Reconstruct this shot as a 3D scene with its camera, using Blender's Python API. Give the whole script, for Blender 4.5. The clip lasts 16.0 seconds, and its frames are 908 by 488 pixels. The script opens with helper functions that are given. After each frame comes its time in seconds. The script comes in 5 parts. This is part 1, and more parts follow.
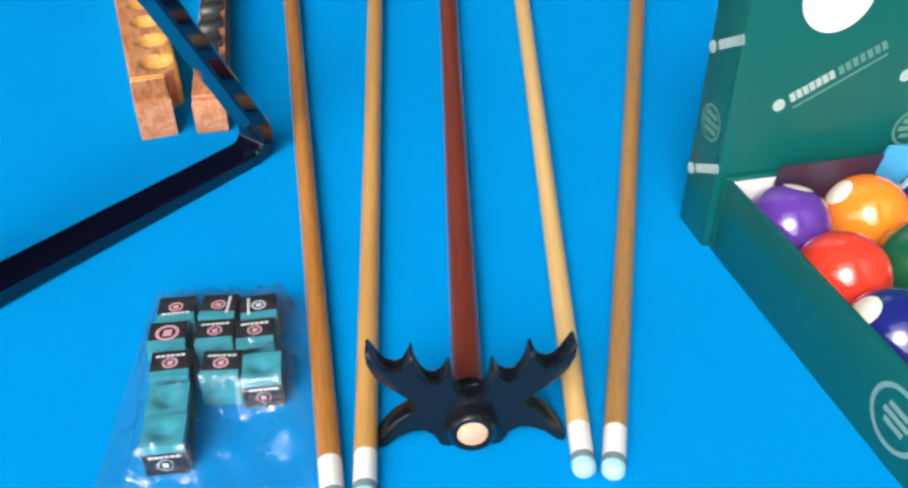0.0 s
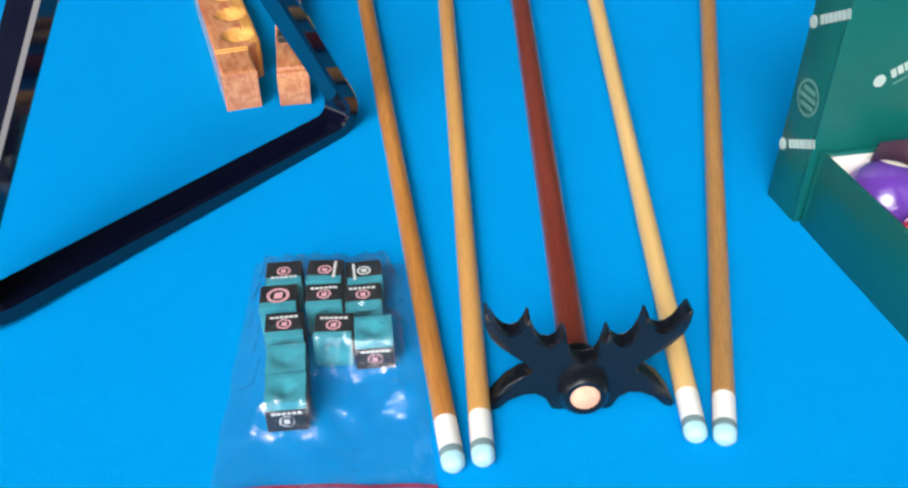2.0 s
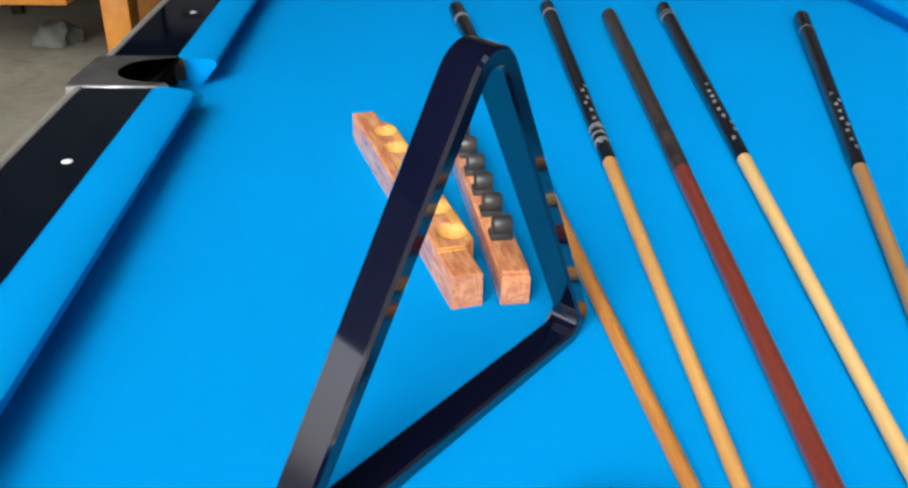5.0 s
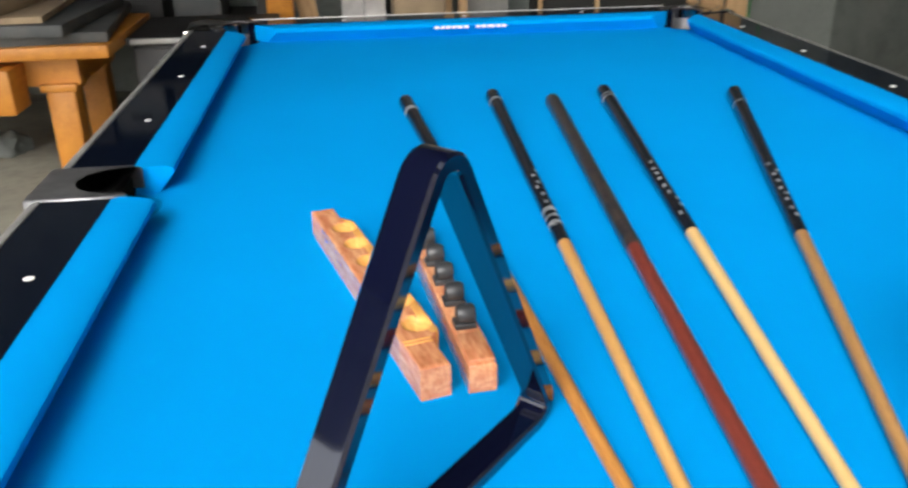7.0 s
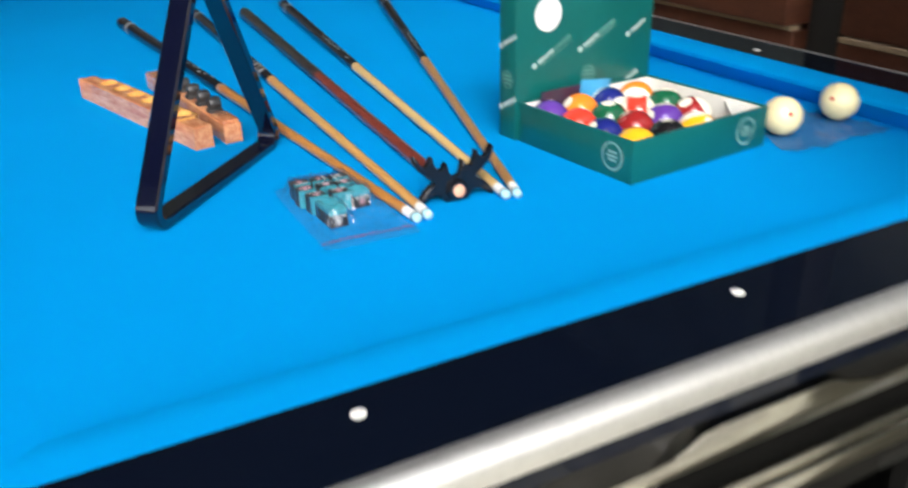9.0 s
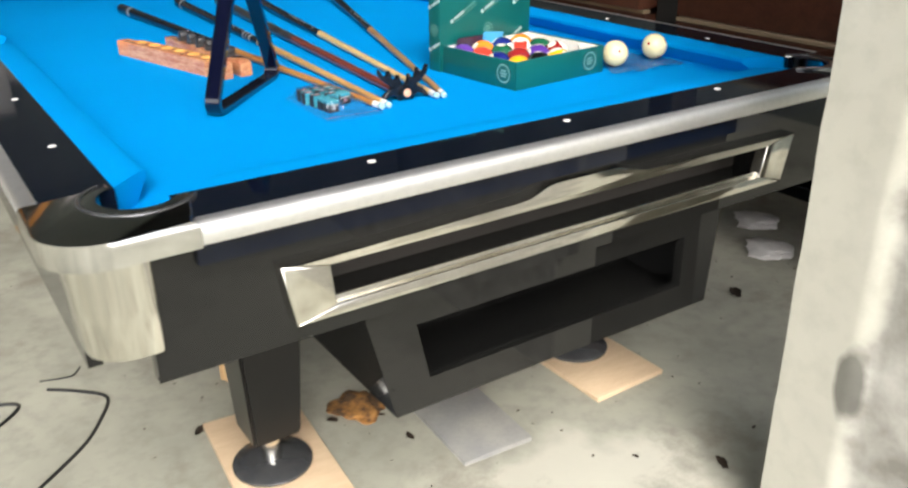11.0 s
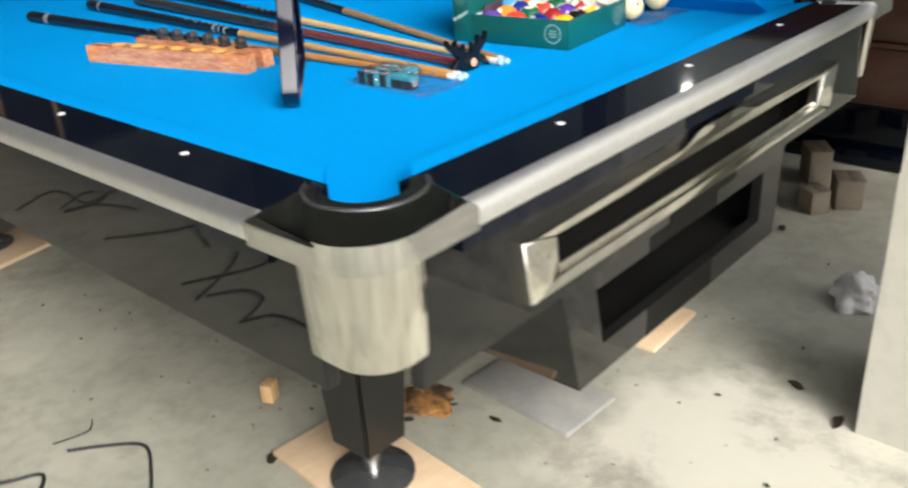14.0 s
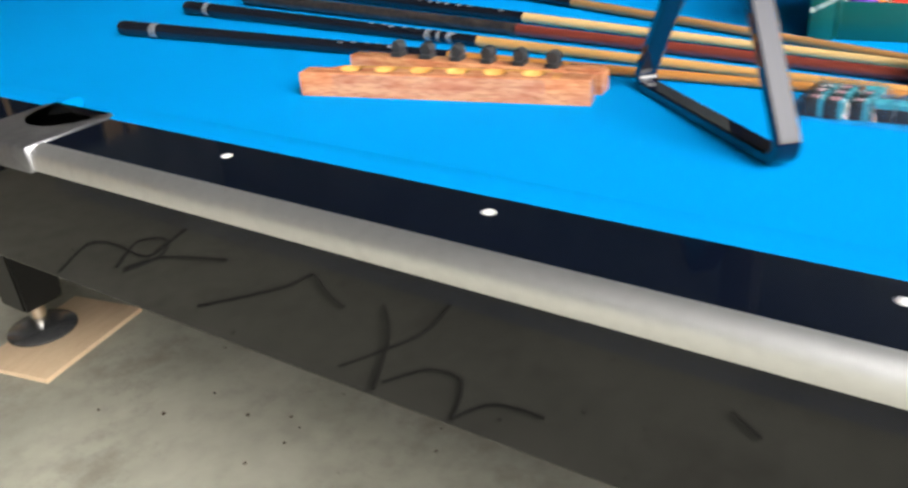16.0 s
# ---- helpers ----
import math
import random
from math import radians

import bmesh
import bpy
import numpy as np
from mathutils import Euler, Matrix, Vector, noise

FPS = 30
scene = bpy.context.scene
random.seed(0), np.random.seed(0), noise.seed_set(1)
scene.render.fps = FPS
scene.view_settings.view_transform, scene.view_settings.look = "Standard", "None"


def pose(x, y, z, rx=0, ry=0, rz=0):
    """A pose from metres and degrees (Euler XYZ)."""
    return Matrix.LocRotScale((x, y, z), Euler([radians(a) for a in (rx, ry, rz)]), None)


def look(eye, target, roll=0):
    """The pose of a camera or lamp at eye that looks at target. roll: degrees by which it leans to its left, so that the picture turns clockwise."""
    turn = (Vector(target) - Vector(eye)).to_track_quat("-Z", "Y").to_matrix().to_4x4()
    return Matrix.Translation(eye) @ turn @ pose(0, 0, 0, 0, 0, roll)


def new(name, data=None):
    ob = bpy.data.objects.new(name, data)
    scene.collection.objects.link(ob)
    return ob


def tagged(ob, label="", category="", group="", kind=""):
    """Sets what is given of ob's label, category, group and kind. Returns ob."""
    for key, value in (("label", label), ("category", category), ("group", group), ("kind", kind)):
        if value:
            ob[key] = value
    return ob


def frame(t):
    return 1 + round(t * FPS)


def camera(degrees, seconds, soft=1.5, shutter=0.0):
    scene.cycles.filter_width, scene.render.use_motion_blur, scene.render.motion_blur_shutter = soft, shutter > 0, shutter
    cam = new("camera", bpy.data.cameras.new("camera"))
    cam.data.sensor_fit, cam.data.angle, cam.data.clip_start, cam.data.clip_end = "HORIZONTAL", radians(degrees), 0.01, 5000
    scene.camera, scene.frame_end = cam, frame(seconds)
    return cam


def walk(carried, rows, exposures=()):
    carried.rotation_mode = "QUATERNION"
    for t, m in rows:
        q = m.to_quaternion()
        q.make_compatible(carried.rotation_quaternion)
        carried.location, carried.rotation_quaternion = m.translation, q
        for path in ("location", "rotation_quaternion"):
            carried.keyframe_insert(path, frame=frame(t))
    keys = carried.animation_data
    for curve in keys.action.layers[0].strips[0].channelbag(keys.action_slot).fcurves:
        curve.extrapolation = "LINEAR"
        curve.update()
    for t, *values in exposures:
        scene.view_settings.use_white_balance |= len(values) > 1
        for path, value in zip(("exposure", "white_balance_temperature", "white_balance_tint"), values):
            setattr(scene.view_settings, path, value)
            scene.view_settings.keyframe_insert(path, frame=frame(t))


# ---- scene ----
cam = camera(55.55, 16.0, soft=2.4, shutter=0.5)
PATH = [
    (0, (0.5314, 0.0182, 1.1367), (0.7080, 1.6458, -0.0121), -0.09),
    (0.5, (0.5112, 0.0202, 1.1384), (0.6699, 1.6460, -0.0155), -0.10),
    (1, (0.4925, 0.0202, 1.1418), (0.6356, 1.6492, -0.0097), -0.04),
    (1.5, (0.4845, 0.0180, 1.1342), (0.6105, 1.6437, -0.0238), -0.21),
    (2, (0.4807, 0.0103, 1.1333), (0.6065, 1.6230, -0.0429), -0.19),
    (2.5, (0.4753, 0.0003, 1.1321), (0.6435, 1.6021, -0.0538), -0.49),
    (3, (0.4234, -0.0100, 1.1215), (0.6077, 1.5760, -0.0830), 0.57),
    (3.5, (0.3780, -0.0062, 1.1280), (0.5466, 1.5830, -0.0745), 1.29),
    (4, (0.3287, 0.0113, 1.1534), (0.4965, 1.6658, 0.0423), 2.35),
    (4.5, (0.2973, 0.0348, 1.2079), (0.4269, 1.7452, 0.1794), 2.25),
    (6.8, (0.2961, 0.0485, 1.2351), (0.4482, 1.8654, 0.4131), -1.22),
    (7, (0.2926, 0.0279, 1.2399), (0.5030, 1.8464, 0.4345), -0.92),
    (7.5, (0.2770, -0.0531, 1.2418), (0.6367, 1.7590, 0.4757), -0.37),
    (8, (0.2690, -0.2289, 1.2317), (0.7275, 1.5742, 0.4979), -0.64),
    (8.5, (0.2266, -0.4021, 1.2018), (0.8397, 1.3200, 0.3904), -1.11),
    (9, (0.1135, -0.5466, 1.1893), (0.9484, 1.0617, 0.3431), -1.38),
    (9.5, (0.0041, -0.6801, 1.1884), (0.9550, 0.8445, 0.3101), -2.75),
    (10, (-0.0439, -0.8236, 1.1951), (0.9424, 0.6991, 0.3534), -1.85),
    (10.2, (-0.0853, -0.8992, 1.2064), (0.8996, 0.6307, 0.3762), -1.04),
    (12.3, (-0.3930, -1.1546, 1.2154), (0.6874, 0.3369, 0.4358), -0.55),
    (12.5, (-0.3925, -1.1495, 1.2041), (0.7160, 0.3266, 0.4346), -0.61),
    (13, (-0.4460, -1.0636, 1.1894), (0.6936, 0.3819, 0.4074), -1.19),
    (13.5, (-0.5593, -0.8888, 1.1750), (0.6906, 0.4413, 0.3572), -2.49),
    (14, (-0.6242, -0.7069, 1.1749), (0.7061, 0.5220, 0.3263), -3.41),
    (14.5, (-0.6361, -0.4540, 1.1735), (0.6984, 0.7700, 0.3242), -4.88),
    (15, (-0.6546, -0.2030, 1.1657), (0.7052, 0.9855, 0.3064), -4.38),
    (15.5, (-0.6769, 0.0062, 1.1688), (0.7641, 1.0713, 0.2806), -4.34),
    (16, (-0.6542, 0.2175, 1.1543), (0.7867, 1.2635, 0.2434), -4.59),
]
walk(cam, [(t, look(eye, target, roll)) for t, eye, target, roll in PATH], exposures=((0.0, 1.2), (4.5, 1.25), (7.0, 1.4), (8.0, 1.4), (9.0, 1.2), (9.5, 1.3), (10.0, 1.4), (12.5, 1.3), (14.0, 1.3), (16.0, 1.5)))

# ---------------------------------------------------------------- world, sun, light
BED, TOP, FLOOR, CEIL = 0.786, 0.829, 0.06, 3.7
W, L, SIDE = 1.27, 2.54, 1.252

world = bpy.data.worlds.new("world")
scene.world = world
world.use_nodes = True
wn = world.node_tree
sky = wn.nodes.new("ShaderNodeTexSky")
sky.sky_type = 'NISHITA'
sky.sun_disc = False
sky.sun_elevation = radians(39)
sky.sun_rotation = radians(204)
sky.air_density, sky.dust_density = 1.0, 4.0
hsv = wn.nodes.new("ShaderNodeHueSaturation")
hsv.inputs["Saturation"].default_value = 0.35
wn.links.new(sky.outputs[0], hsv.inputs["Color"])
wn.links.new(hsv.outputs[0], wn.nodes["Background"].inputs[0])
wn.nodes["Background"].inputs[1].default_value = 0.15

sun = new("sun", bpy.data.lights.new("sun", 'SUN'))
sun.data.energy = 0.8
sun.data.angle = radians(30)
sun.data.color = (1.0, 0.98, 0.94)
sun.matrix_world = look((-1.6, -3.6, 3.2), (0, 0, 0))

# ---------------------------------------------------------------- materials
def material(name, base, rough=0.5, metal=0.0, second=None, scale=8.0, amount=0.5, bump=0.0, bump_scale=60.0,
             fine=None, fine_scale=90.0, fine_amount=0.25, stretch=None, spec=0.5, coat=0.0, rough_var=0.0, vary=0.0):
    m = bpy.data.materials.new(name)
    m.use_nodes = True
    nt = m.node_tree
    n, k = nt.nodes, nt.links
    p = n["Principled BSDF"]
    p.inputs["Roughness"].default_value = rough
    p.inputs["Metallic"].default_value = metal
    p.inputs["Specular IOR Level"].default_value = spec
    p.inputs["Coat Weight"].default_value = coat
    p.inputs["Coat Roughness"].default_value = 0.05
    tc = n.new("ShaderNodeTexCoord")
    mp = n.new("ShaderNodeMapping")
    k.new(tc.outputs["Object"], mp.inputs[0])
    if stretch:
        mp.inputs["Scale"].default_value = stretch
    col = None
    def noise_at(s, detail=4.0, r=0.6):
        t = n.new("ShaderNodeTexNoise")
        t.inputs["Scale"].default_value = s
        t.inputs["Detail"].default_value = detail
        t.inputs["Roughness"].default_value = r
        k.new(mp.outputs[0], t.inputs["Vector"])
        return t
    big = noise_at(scale)
    if second is None:
        second = tuple(c * 0.75 for c in base)
    ramp = n.new("ShaderNodeValToRGB")
    ramp.color_ramp.elements[0].position, ramp.color_ramp.elements[1].position = 0.5 - 0.25 * (1.2 - amount), 0.5 + 0.25 * (1.2 - amount)
    ramp.color_ramp.elements[0].color = (*base, 1)
    ramp.color_ramp.elements[1].color = (*second, 1)
    k.new(big.outputs["Fac"], ramp.inputs[0])
    col = ramp.outputs[0]
    small = noise_at(fine_scale, 3.0)
    if fine is None:
        fine = tuple(c * 0.7 for c in base)
    mx = n.new("ShaderNodeMix")
    mx.data_type = 'RGBA'
    mr = n.new("ShaderNodeMapRange")
    mr.inputs[1].default_value, mr.inputs[2].default_value = 0.45, 0.75
    mr.inputs[3].default_value, mr.inputs[4].default_value = 0.0, fine_amount
    k.new(small.outputs["Fac"], mr.inputs[0])
    k.new(mr.outputs[0], mx.inputs[0])
    k.new(col, mx.inputs[6])
    mx.inputs[7].default_value = (*fine, 1)
    col = mx.outputs[2]
    if vary:
        oi = n.new("ShaderNodeObjectInfo")
        hv = n.new("ShaderNodeHueSaturation")
        vr = n.new("ShaderNodeMapRange")
        vr.inputs[3].default_value, vr.inputs[4].default_value = 1 - vary, 1 + vary
        k.new(oi.outputs["Random"], vr.inputs[0])
        k.new(vr.outputs[0], hv.inputs["Value"])
        k.new(col, hv.inputs["Color"])
        col = hv.outputs[0]
    k.new(col, p.inputs["Base Color"])
    if rough_var:
        rr = n.new("ShaderNodeMapRange")
        rr.inputs[3].default_value, rr.inputs[4].default_value = max(0.02, rough - rough_var), rough + rough_var
        k.new(big.outputs["Fac"], rr.inputs[0])
        k.new(rr.outputs[0], p.inputs["Roughness"])
    if bump:
        b = n.new("ShaderNodeBump")
        b.inputs["Strength"].default_value = bump
        b.inputs["Distance"].default_value = 0.002
        t = noise_at(bump_scale, 4.0)
        k.new(t.outputs["Fac"], b.inputs["Height"])
        k.new(b.outputs[0], p.inputs["Normal"])
    return m


def film_material(name, tint, gloss=0.12, wrinkle=0.6, scale=30.0, haze=0.0):
    """Thin clear plastic: see-through with a wrinkled shine and a little milky haze."""
    m = bpy.data.materials.new(name)
    m.use_nodes = True
    nt = m.node_tree
    n, k = nt.nodes, nt.links
    n.remove(n["Principled BSDF"])
    tr = n.new("ShaderNodeBsdfTransparent")
    tr.inputs[0].default_value = (*tint, 1)
    gl = n.new("ShaderNodeBsdfGlossy")
    gl.inputs["Roughness"].default_value = 0.06
    df = n.new("ShaderNodeBsdfDiffuse")
    df.inputs[0].default_value = (0.75, 0.8, 0.85, 1)
    fr = n.new("ShaderNodeFresnel")
    fr.inputs[0].default_value = 1.45
    bp = n.new("ShaderNodeBump")
    bp.inputs["Strength"].default_value = wrinkle
    bp.inputs["Distance"].default_value = 0.004
    t = n.new("ShaderNodeTexNoise")
    t.inputs["Scale"].default_value = scale
    t.inputs["Detail"].default_value = 3
    tc = n.new("ShaderNodeTexCoord")
    k.new(tc.outputs["Object"], t.inputs["Vector"])
    k.new(t.outputs["Fac"], bp.inputs["Height"])
    k.new(bp.outputs[0], gl.inputs["Normal"])
    k.new(bp.outputs[0], fr.inputs["Normal"])
    ad = n.new("ShaderNodeMath")
    ad.operation = 'MULTIPLY_ADD'
    ad.inputs[1].default_value, ad.inputs[2].default_value = 0.28, gloss
    k.new(fr.outputs[0], ad.inputs[0])
    a = n.new("ShaderNodeMixShader")
    a.inputs[0].default_value = haze
    k.new(tr.outputs[0], a.inputs[1])
    k.new(df.outputs[0], a.inputs[2])
    b = n.new("ShaderNodeMixShader")
    k.new(ad.outputs[0], b.inputs[0])
    k.new(a.outputs[0], b.inputs[1])
    k.new(gl.outputs[0], b.inputs[2])
    k.new(b.outputs[0], n["Material Output"].inputs[0])
    return m


M = {}
M["cloth"] = material("blue_cloth", (0.0, 0.265, 0.66), 0.95, 0, (0.0, 0.25, 0.62), 3.0, 0.3, 0.25, 900, (0.0, 0.225, 0.57), 500, 0.25, spec=0.02)
M["black_gloss"] = material("black_gloss_laminate", (0.002, 0.004, 0.010), 0.05, 0, (0.003, 0.005, 0.012), 3.0, 0.4, 0.02, 40, spec=0.4, rough_var=0.02)
M["black_panel"] = material("black_panel", (0.007, 0.007, 0.007), 0.03, 0, (0.012, 0.012, 0.011), 4.0, 0.4, 0.012, 30, spec=0.45, rough_var=0.02)
M["leg_black"] = material("satin_black_leg", (0.007, 0.007, 0.007), 0.3, 0, (0.011, 0.011, 0.010), 6, 0.4, 0.02, 40, spec=0.35)
M["black_matt"] = material("black_matt", (0.015, 0.015, 0.016), 0.55, 0, None, 10, 0.4, 0.05)
# upright streaks in the colour imitate bands mirrored in the metal
M["chrome"] = material("polished_aluminium", (0.84, 0.82, 0.76), 0.12, 1.0, (0.72, 0.69, 0.62), 5.0, 0.4, 0.008, 12, stretch=(5, 5, 0.3), rough_var=0.05)
M["trim"] = material("brushed_aluminium", (0.9, 0.9, 0.89), 0.48, 1.0, (0.84, 0.84, 0.83), 5.0, 0.4, 0.03, 200, rough_var=0.05)
M["cap_metal"] = material("worn_cap_metal", (0.82, 0.81, 0.78), 0.11, 1.0, (0.64, 0.63, 0.61), 12.0, 0.5, 0.012, 60, rough_var=0.1)
M["casting"] = material("dark_casting", (0.4, 0.4, 0.41), 0.4, 0.9, (0.22, 0.22, 0.23), 20.0, 0.5, 0.04, 300)
M["rubber"] = material("black_rubber", (0.02, 0.02, 0.02), 0.4)
M["dot"] = material("pearl_sight", (0.85, 0.85, 0.83), 0.3)
M["frame_wood"] = material("underframe_wood", (0.03, 0.026, 0.022), 0.7, 0, None, 12)
M["foot"] = material("dark_foot_plate", (0.17, 0.175, 0.18), 0.2, 0.7, (0.11, 0.112, 0.12), 25, 0.4)
M["maple"] = material("maple_shaft", (0.62, 0.36, 0.12), 0.3, 0, (0.48, 0.24, 0.07), 5.0, 0.3, 0.02, 80, (0.35, 0.17, 0.05), 60, 0.35, stretch=(14, 14, 1.0), coat=0.4)
M["pale_maple"] = material("pale_maple_shaft", (0.72, 0.5, 0.22), 0.3, 0, (0.62, 0.4, 0.15), 5.0, 0.3, 0.02, 80, (0.5, 0.3, 0.1), 60, 0.3, stretch=(14, 14, 1.0), coat=0.4)
M["brown_maple"] = material("brown_maple_shaft", (0.5, 0.23, 0.06), 0.3, 0, (0.36, 0.14, 0.03), 5.0, 0.3, 0.02, 80, (0.2, 0.07, 0.02), 50, 0.5, stretch=(14, 14, 1.0), coat=0.4)
M["grey_maple"] = material("tan_shaft", (0.46, 0.25, 0.09), 0.33, 0, (0.34, 0.17, 0.06), 5.0, 0.3, 0.02, 80, (0.16, 0.08, 0.03), 70, 0.6, stretch=(16, 16, 1.0), coat=0.3)
M["red_wood"] = material("mahogany_stick", (0.17, 0.036, 0.026), 0.32, 0, (0.12, 0.022, 0.016), 6.0, 0.3, 0.02, 80, (0.3, 0.06, 0.03), 90, 0.5, stretch=(14, 14, 1.0), coat=0.4)
M["grip"] = material("black_grip", (0.004, 0.006, 0.012), 0.25, 0, (0.012, 0.013, 0.018), 60, 0.5)
M["speckle"] = material("speckled_grip", (0.010, 0.011, 0.014), 0.3, 0, (0.05, 0.04, 0.035), 70, 0.7)
M["decal"] = material("silver_decal", (0.36, 0.36, 0.37), 0.35, 0.2, (0.12, 0.12, 0.12), 120, 0.8)
M["ferrule"] = material("white_ferrule", (0.82, 0.82, 0.8), 0.35)
M["tip"] = material("chalked_tip", (0.35, 0.6, 0.68), 0.85, 0, (0.28, 0.5, 0.6), 200)
M["tip_ring"] = material("tip_ring", (0.16, 0.25, 0.28), 0.7)
M["bridge"] = material("black_plastic", (0.004, 0.006, 0.010), 0.25, 0, (0.006, 0.007, 0.011), 20, 0.4, 0.02, 90)
M["end_grain"] = material("end_grain", (0.75, 0.42, 0.28), 0.6, 0, (0.6, 0.3, 0.2), 150)
M["chalk"] = material("teal_chalk", (0.04, 0.33, 0.41), 0.95, 0, (0.03, 0.27, 0.35), 120, 0.5, 0.3, 600)
M["label_black"] = material("black_paper_label", (0.012, 0.014, 0.018), 0.4, 0, (0.02, 0.02, 0.024), 90)
M["label_white"] = material("label_white", (0.8, 0.8, 0.8), 0.5)
M["label_pink"] = material("label_pink", (0.85, 0.42, 0.48), 0.5)
M["rack_black"] = material("black_lacquer", (0.002, 0.003, 0.012), 0.05, 0, (0.003, 0.004, 0.014), 8, 0.4, 0.02, 14, spec=0.35, rough_var=0.02, coat=0.8)
M["rack_black"].node_tree.nodes["Principled BSDF"].inputs["Coat IOR"].default_value = 1.6
M["rosewood"] = material("varnished_red_wood", (0.52, 0.19, 0.09), 0.22, 0, (0.66, 0.33, 0.16), 14, 0.7, 0.03, 60, (0.28, 0.06, 0.02), 40, 0.6, stretch=(6, 1.2, 6), coat=0.5)
M["honey_wood"] = material("varnished_honey_wood", (0.76, 0.42, 0.12), 0.25, 0, (0.62, 0.3, 0.08), 14, 0.5, 0.03, 60, (0.35, 0.12, 0.03), 40, 0.5, stretch=(6, 1.2, 6), coat=0.5)
M["clip"] = material("grey_black_clip", (0.035, 0.037, 0.04), 0.4)
M["box_green"] = material("green_card", (0.003, 0.100, 0.092), 0.3, 0, (0.003, 0.088, 0.081), 10, 0.4, 0.06, 900)
M["box_print"] = material("pale_print", (0.38, 0.5, 0.47), 0.45)
M["emblem"] = material("emblem_print", (0.2, 0.36, 0.33), 0.45)
M["box_print_dim"] = material("dim_print", (0.1, 0.26, 0.22), 0.45)
M["box_white"] = material("white_card", (0.75, 0.74, 0.7), 0.6, 0, (0.68, 0.67, 0.63), 20)
M["leaflet"] = material("dark_leaflet", (0.04, 0.02, 0.05), 0.4)
M["leaflet_blue"] = material("blue_booklet", (0.06, 0.35, 0.62), 0.4, 0, (0.04, 0.28, 0.55), 15)
M["bag"] = film_material("clear_bag", (0.92, 0.95, 0.96), 0.035, 1.0, 55, 0.012)
M["wrap"] = film_material("clear_wrap", (0.66, 0.68, 0.72), 0.06, 1.0, 60, 0.03)
M["zip"] = material("red_zip", (0.62, 0.08, 0.16), 0.4)
M["cream"] = material("cream_ball", (0.85, 0.75, 0.44), 0.08, 0, (0.83, 0.73, 0.41), 10, coat=0.5)
M["red_dot"] = material("red_dot", (0.5, 0.02, 0.02), 0.1)
M["plywood"] = material("plywood", (0.66, 0.5, 0.33), 0.7, 0, (0.6, 0.44, 0.28), 9, 0.5, 0.1, 120, (0.48, 0.33, 0.2), 50, 0.3, stretch=(1, 5, 1))
M["slab"] = material("grey_sheet", (0.24, 0.24, 0.235), 0.3, 0, (0.33, 0.32, 0.29), 8, 0.6, 0.1, 80)
M["cable"] = material("black_cable", (0.012, 0.012, 0.012), 0.5)
M["leaf"] = material("dry_leaf", (0.07, 0.045, 0.025), 0.8, 0, (0.03, 0.022, 0.016), 60)
M["rag"] = material("orange_rag", (0.36, 0.17, 0.045), 0.9, 0, (0.07, 0.04, 0.02), 34, 0.8, 0.6, 60)
M["sack"] = material("white_sack", (0.74, 0.72, 0.69), 0.5, 0, (0.52, 0.5, 0.49), 9, 0.6, 0.6, 20)
M["orange_wood"] = material("orange_pine", (0.58, 0.24, 0.03), 0.45, 0, (0.48, 0.18, 0.02), 6, 0.5, 0.08, 60, (0.32, 0.11, 0.01), 30, 0.4, stretch=(6, 1, 6))
M["tan_wood"] = material("tan_timber", (0.62, 0.42, 0.22), 0.65, 0, (0.48, 0.3, 0.14), 6, 0.6, 0.1, 60, (0.3, 0.17, 0.07), 30, 0.4, stretch=(8, 8, 1))
M["card"] = material("cardboard", (0.38, 0.285, 0.175), 0.85, 0, (0.27, 0.2, 0.13), 8, 0.5, 0.1, 90)
M["grey_sheet"] = material("grey_boards", (0.05, 0.057, 0.06), 0.6, 0, (0.085, 0.085, 0.08), 7, 0.6, 0.1, 60)
M["dark_wood"] = material("reddish_brown_panel", (0.10, 0.036, 0.021), 0.35, 0, (0.065, 0.023, 0.014), 4, 0.6, 0.06, 50, (0.13, 0.05, 0.025), 20, 0.4, stretch=(1, 6, 8))
# cardboard colour darkened for the dim spot where the floor boxes stand
M["shaded_card"] = material("shaded_cardboard", (0.24, 0.2, 0.15), 0.85, 0, (0.17, 0.145, 0.11), 8, 0.5, 0.1, 90)
M["dark_void"] = material("dark_shelf", (0.012, 0.012, 0.012), 0.7, 0, (0.025, 0.023, 0.02), 6, 0.5)


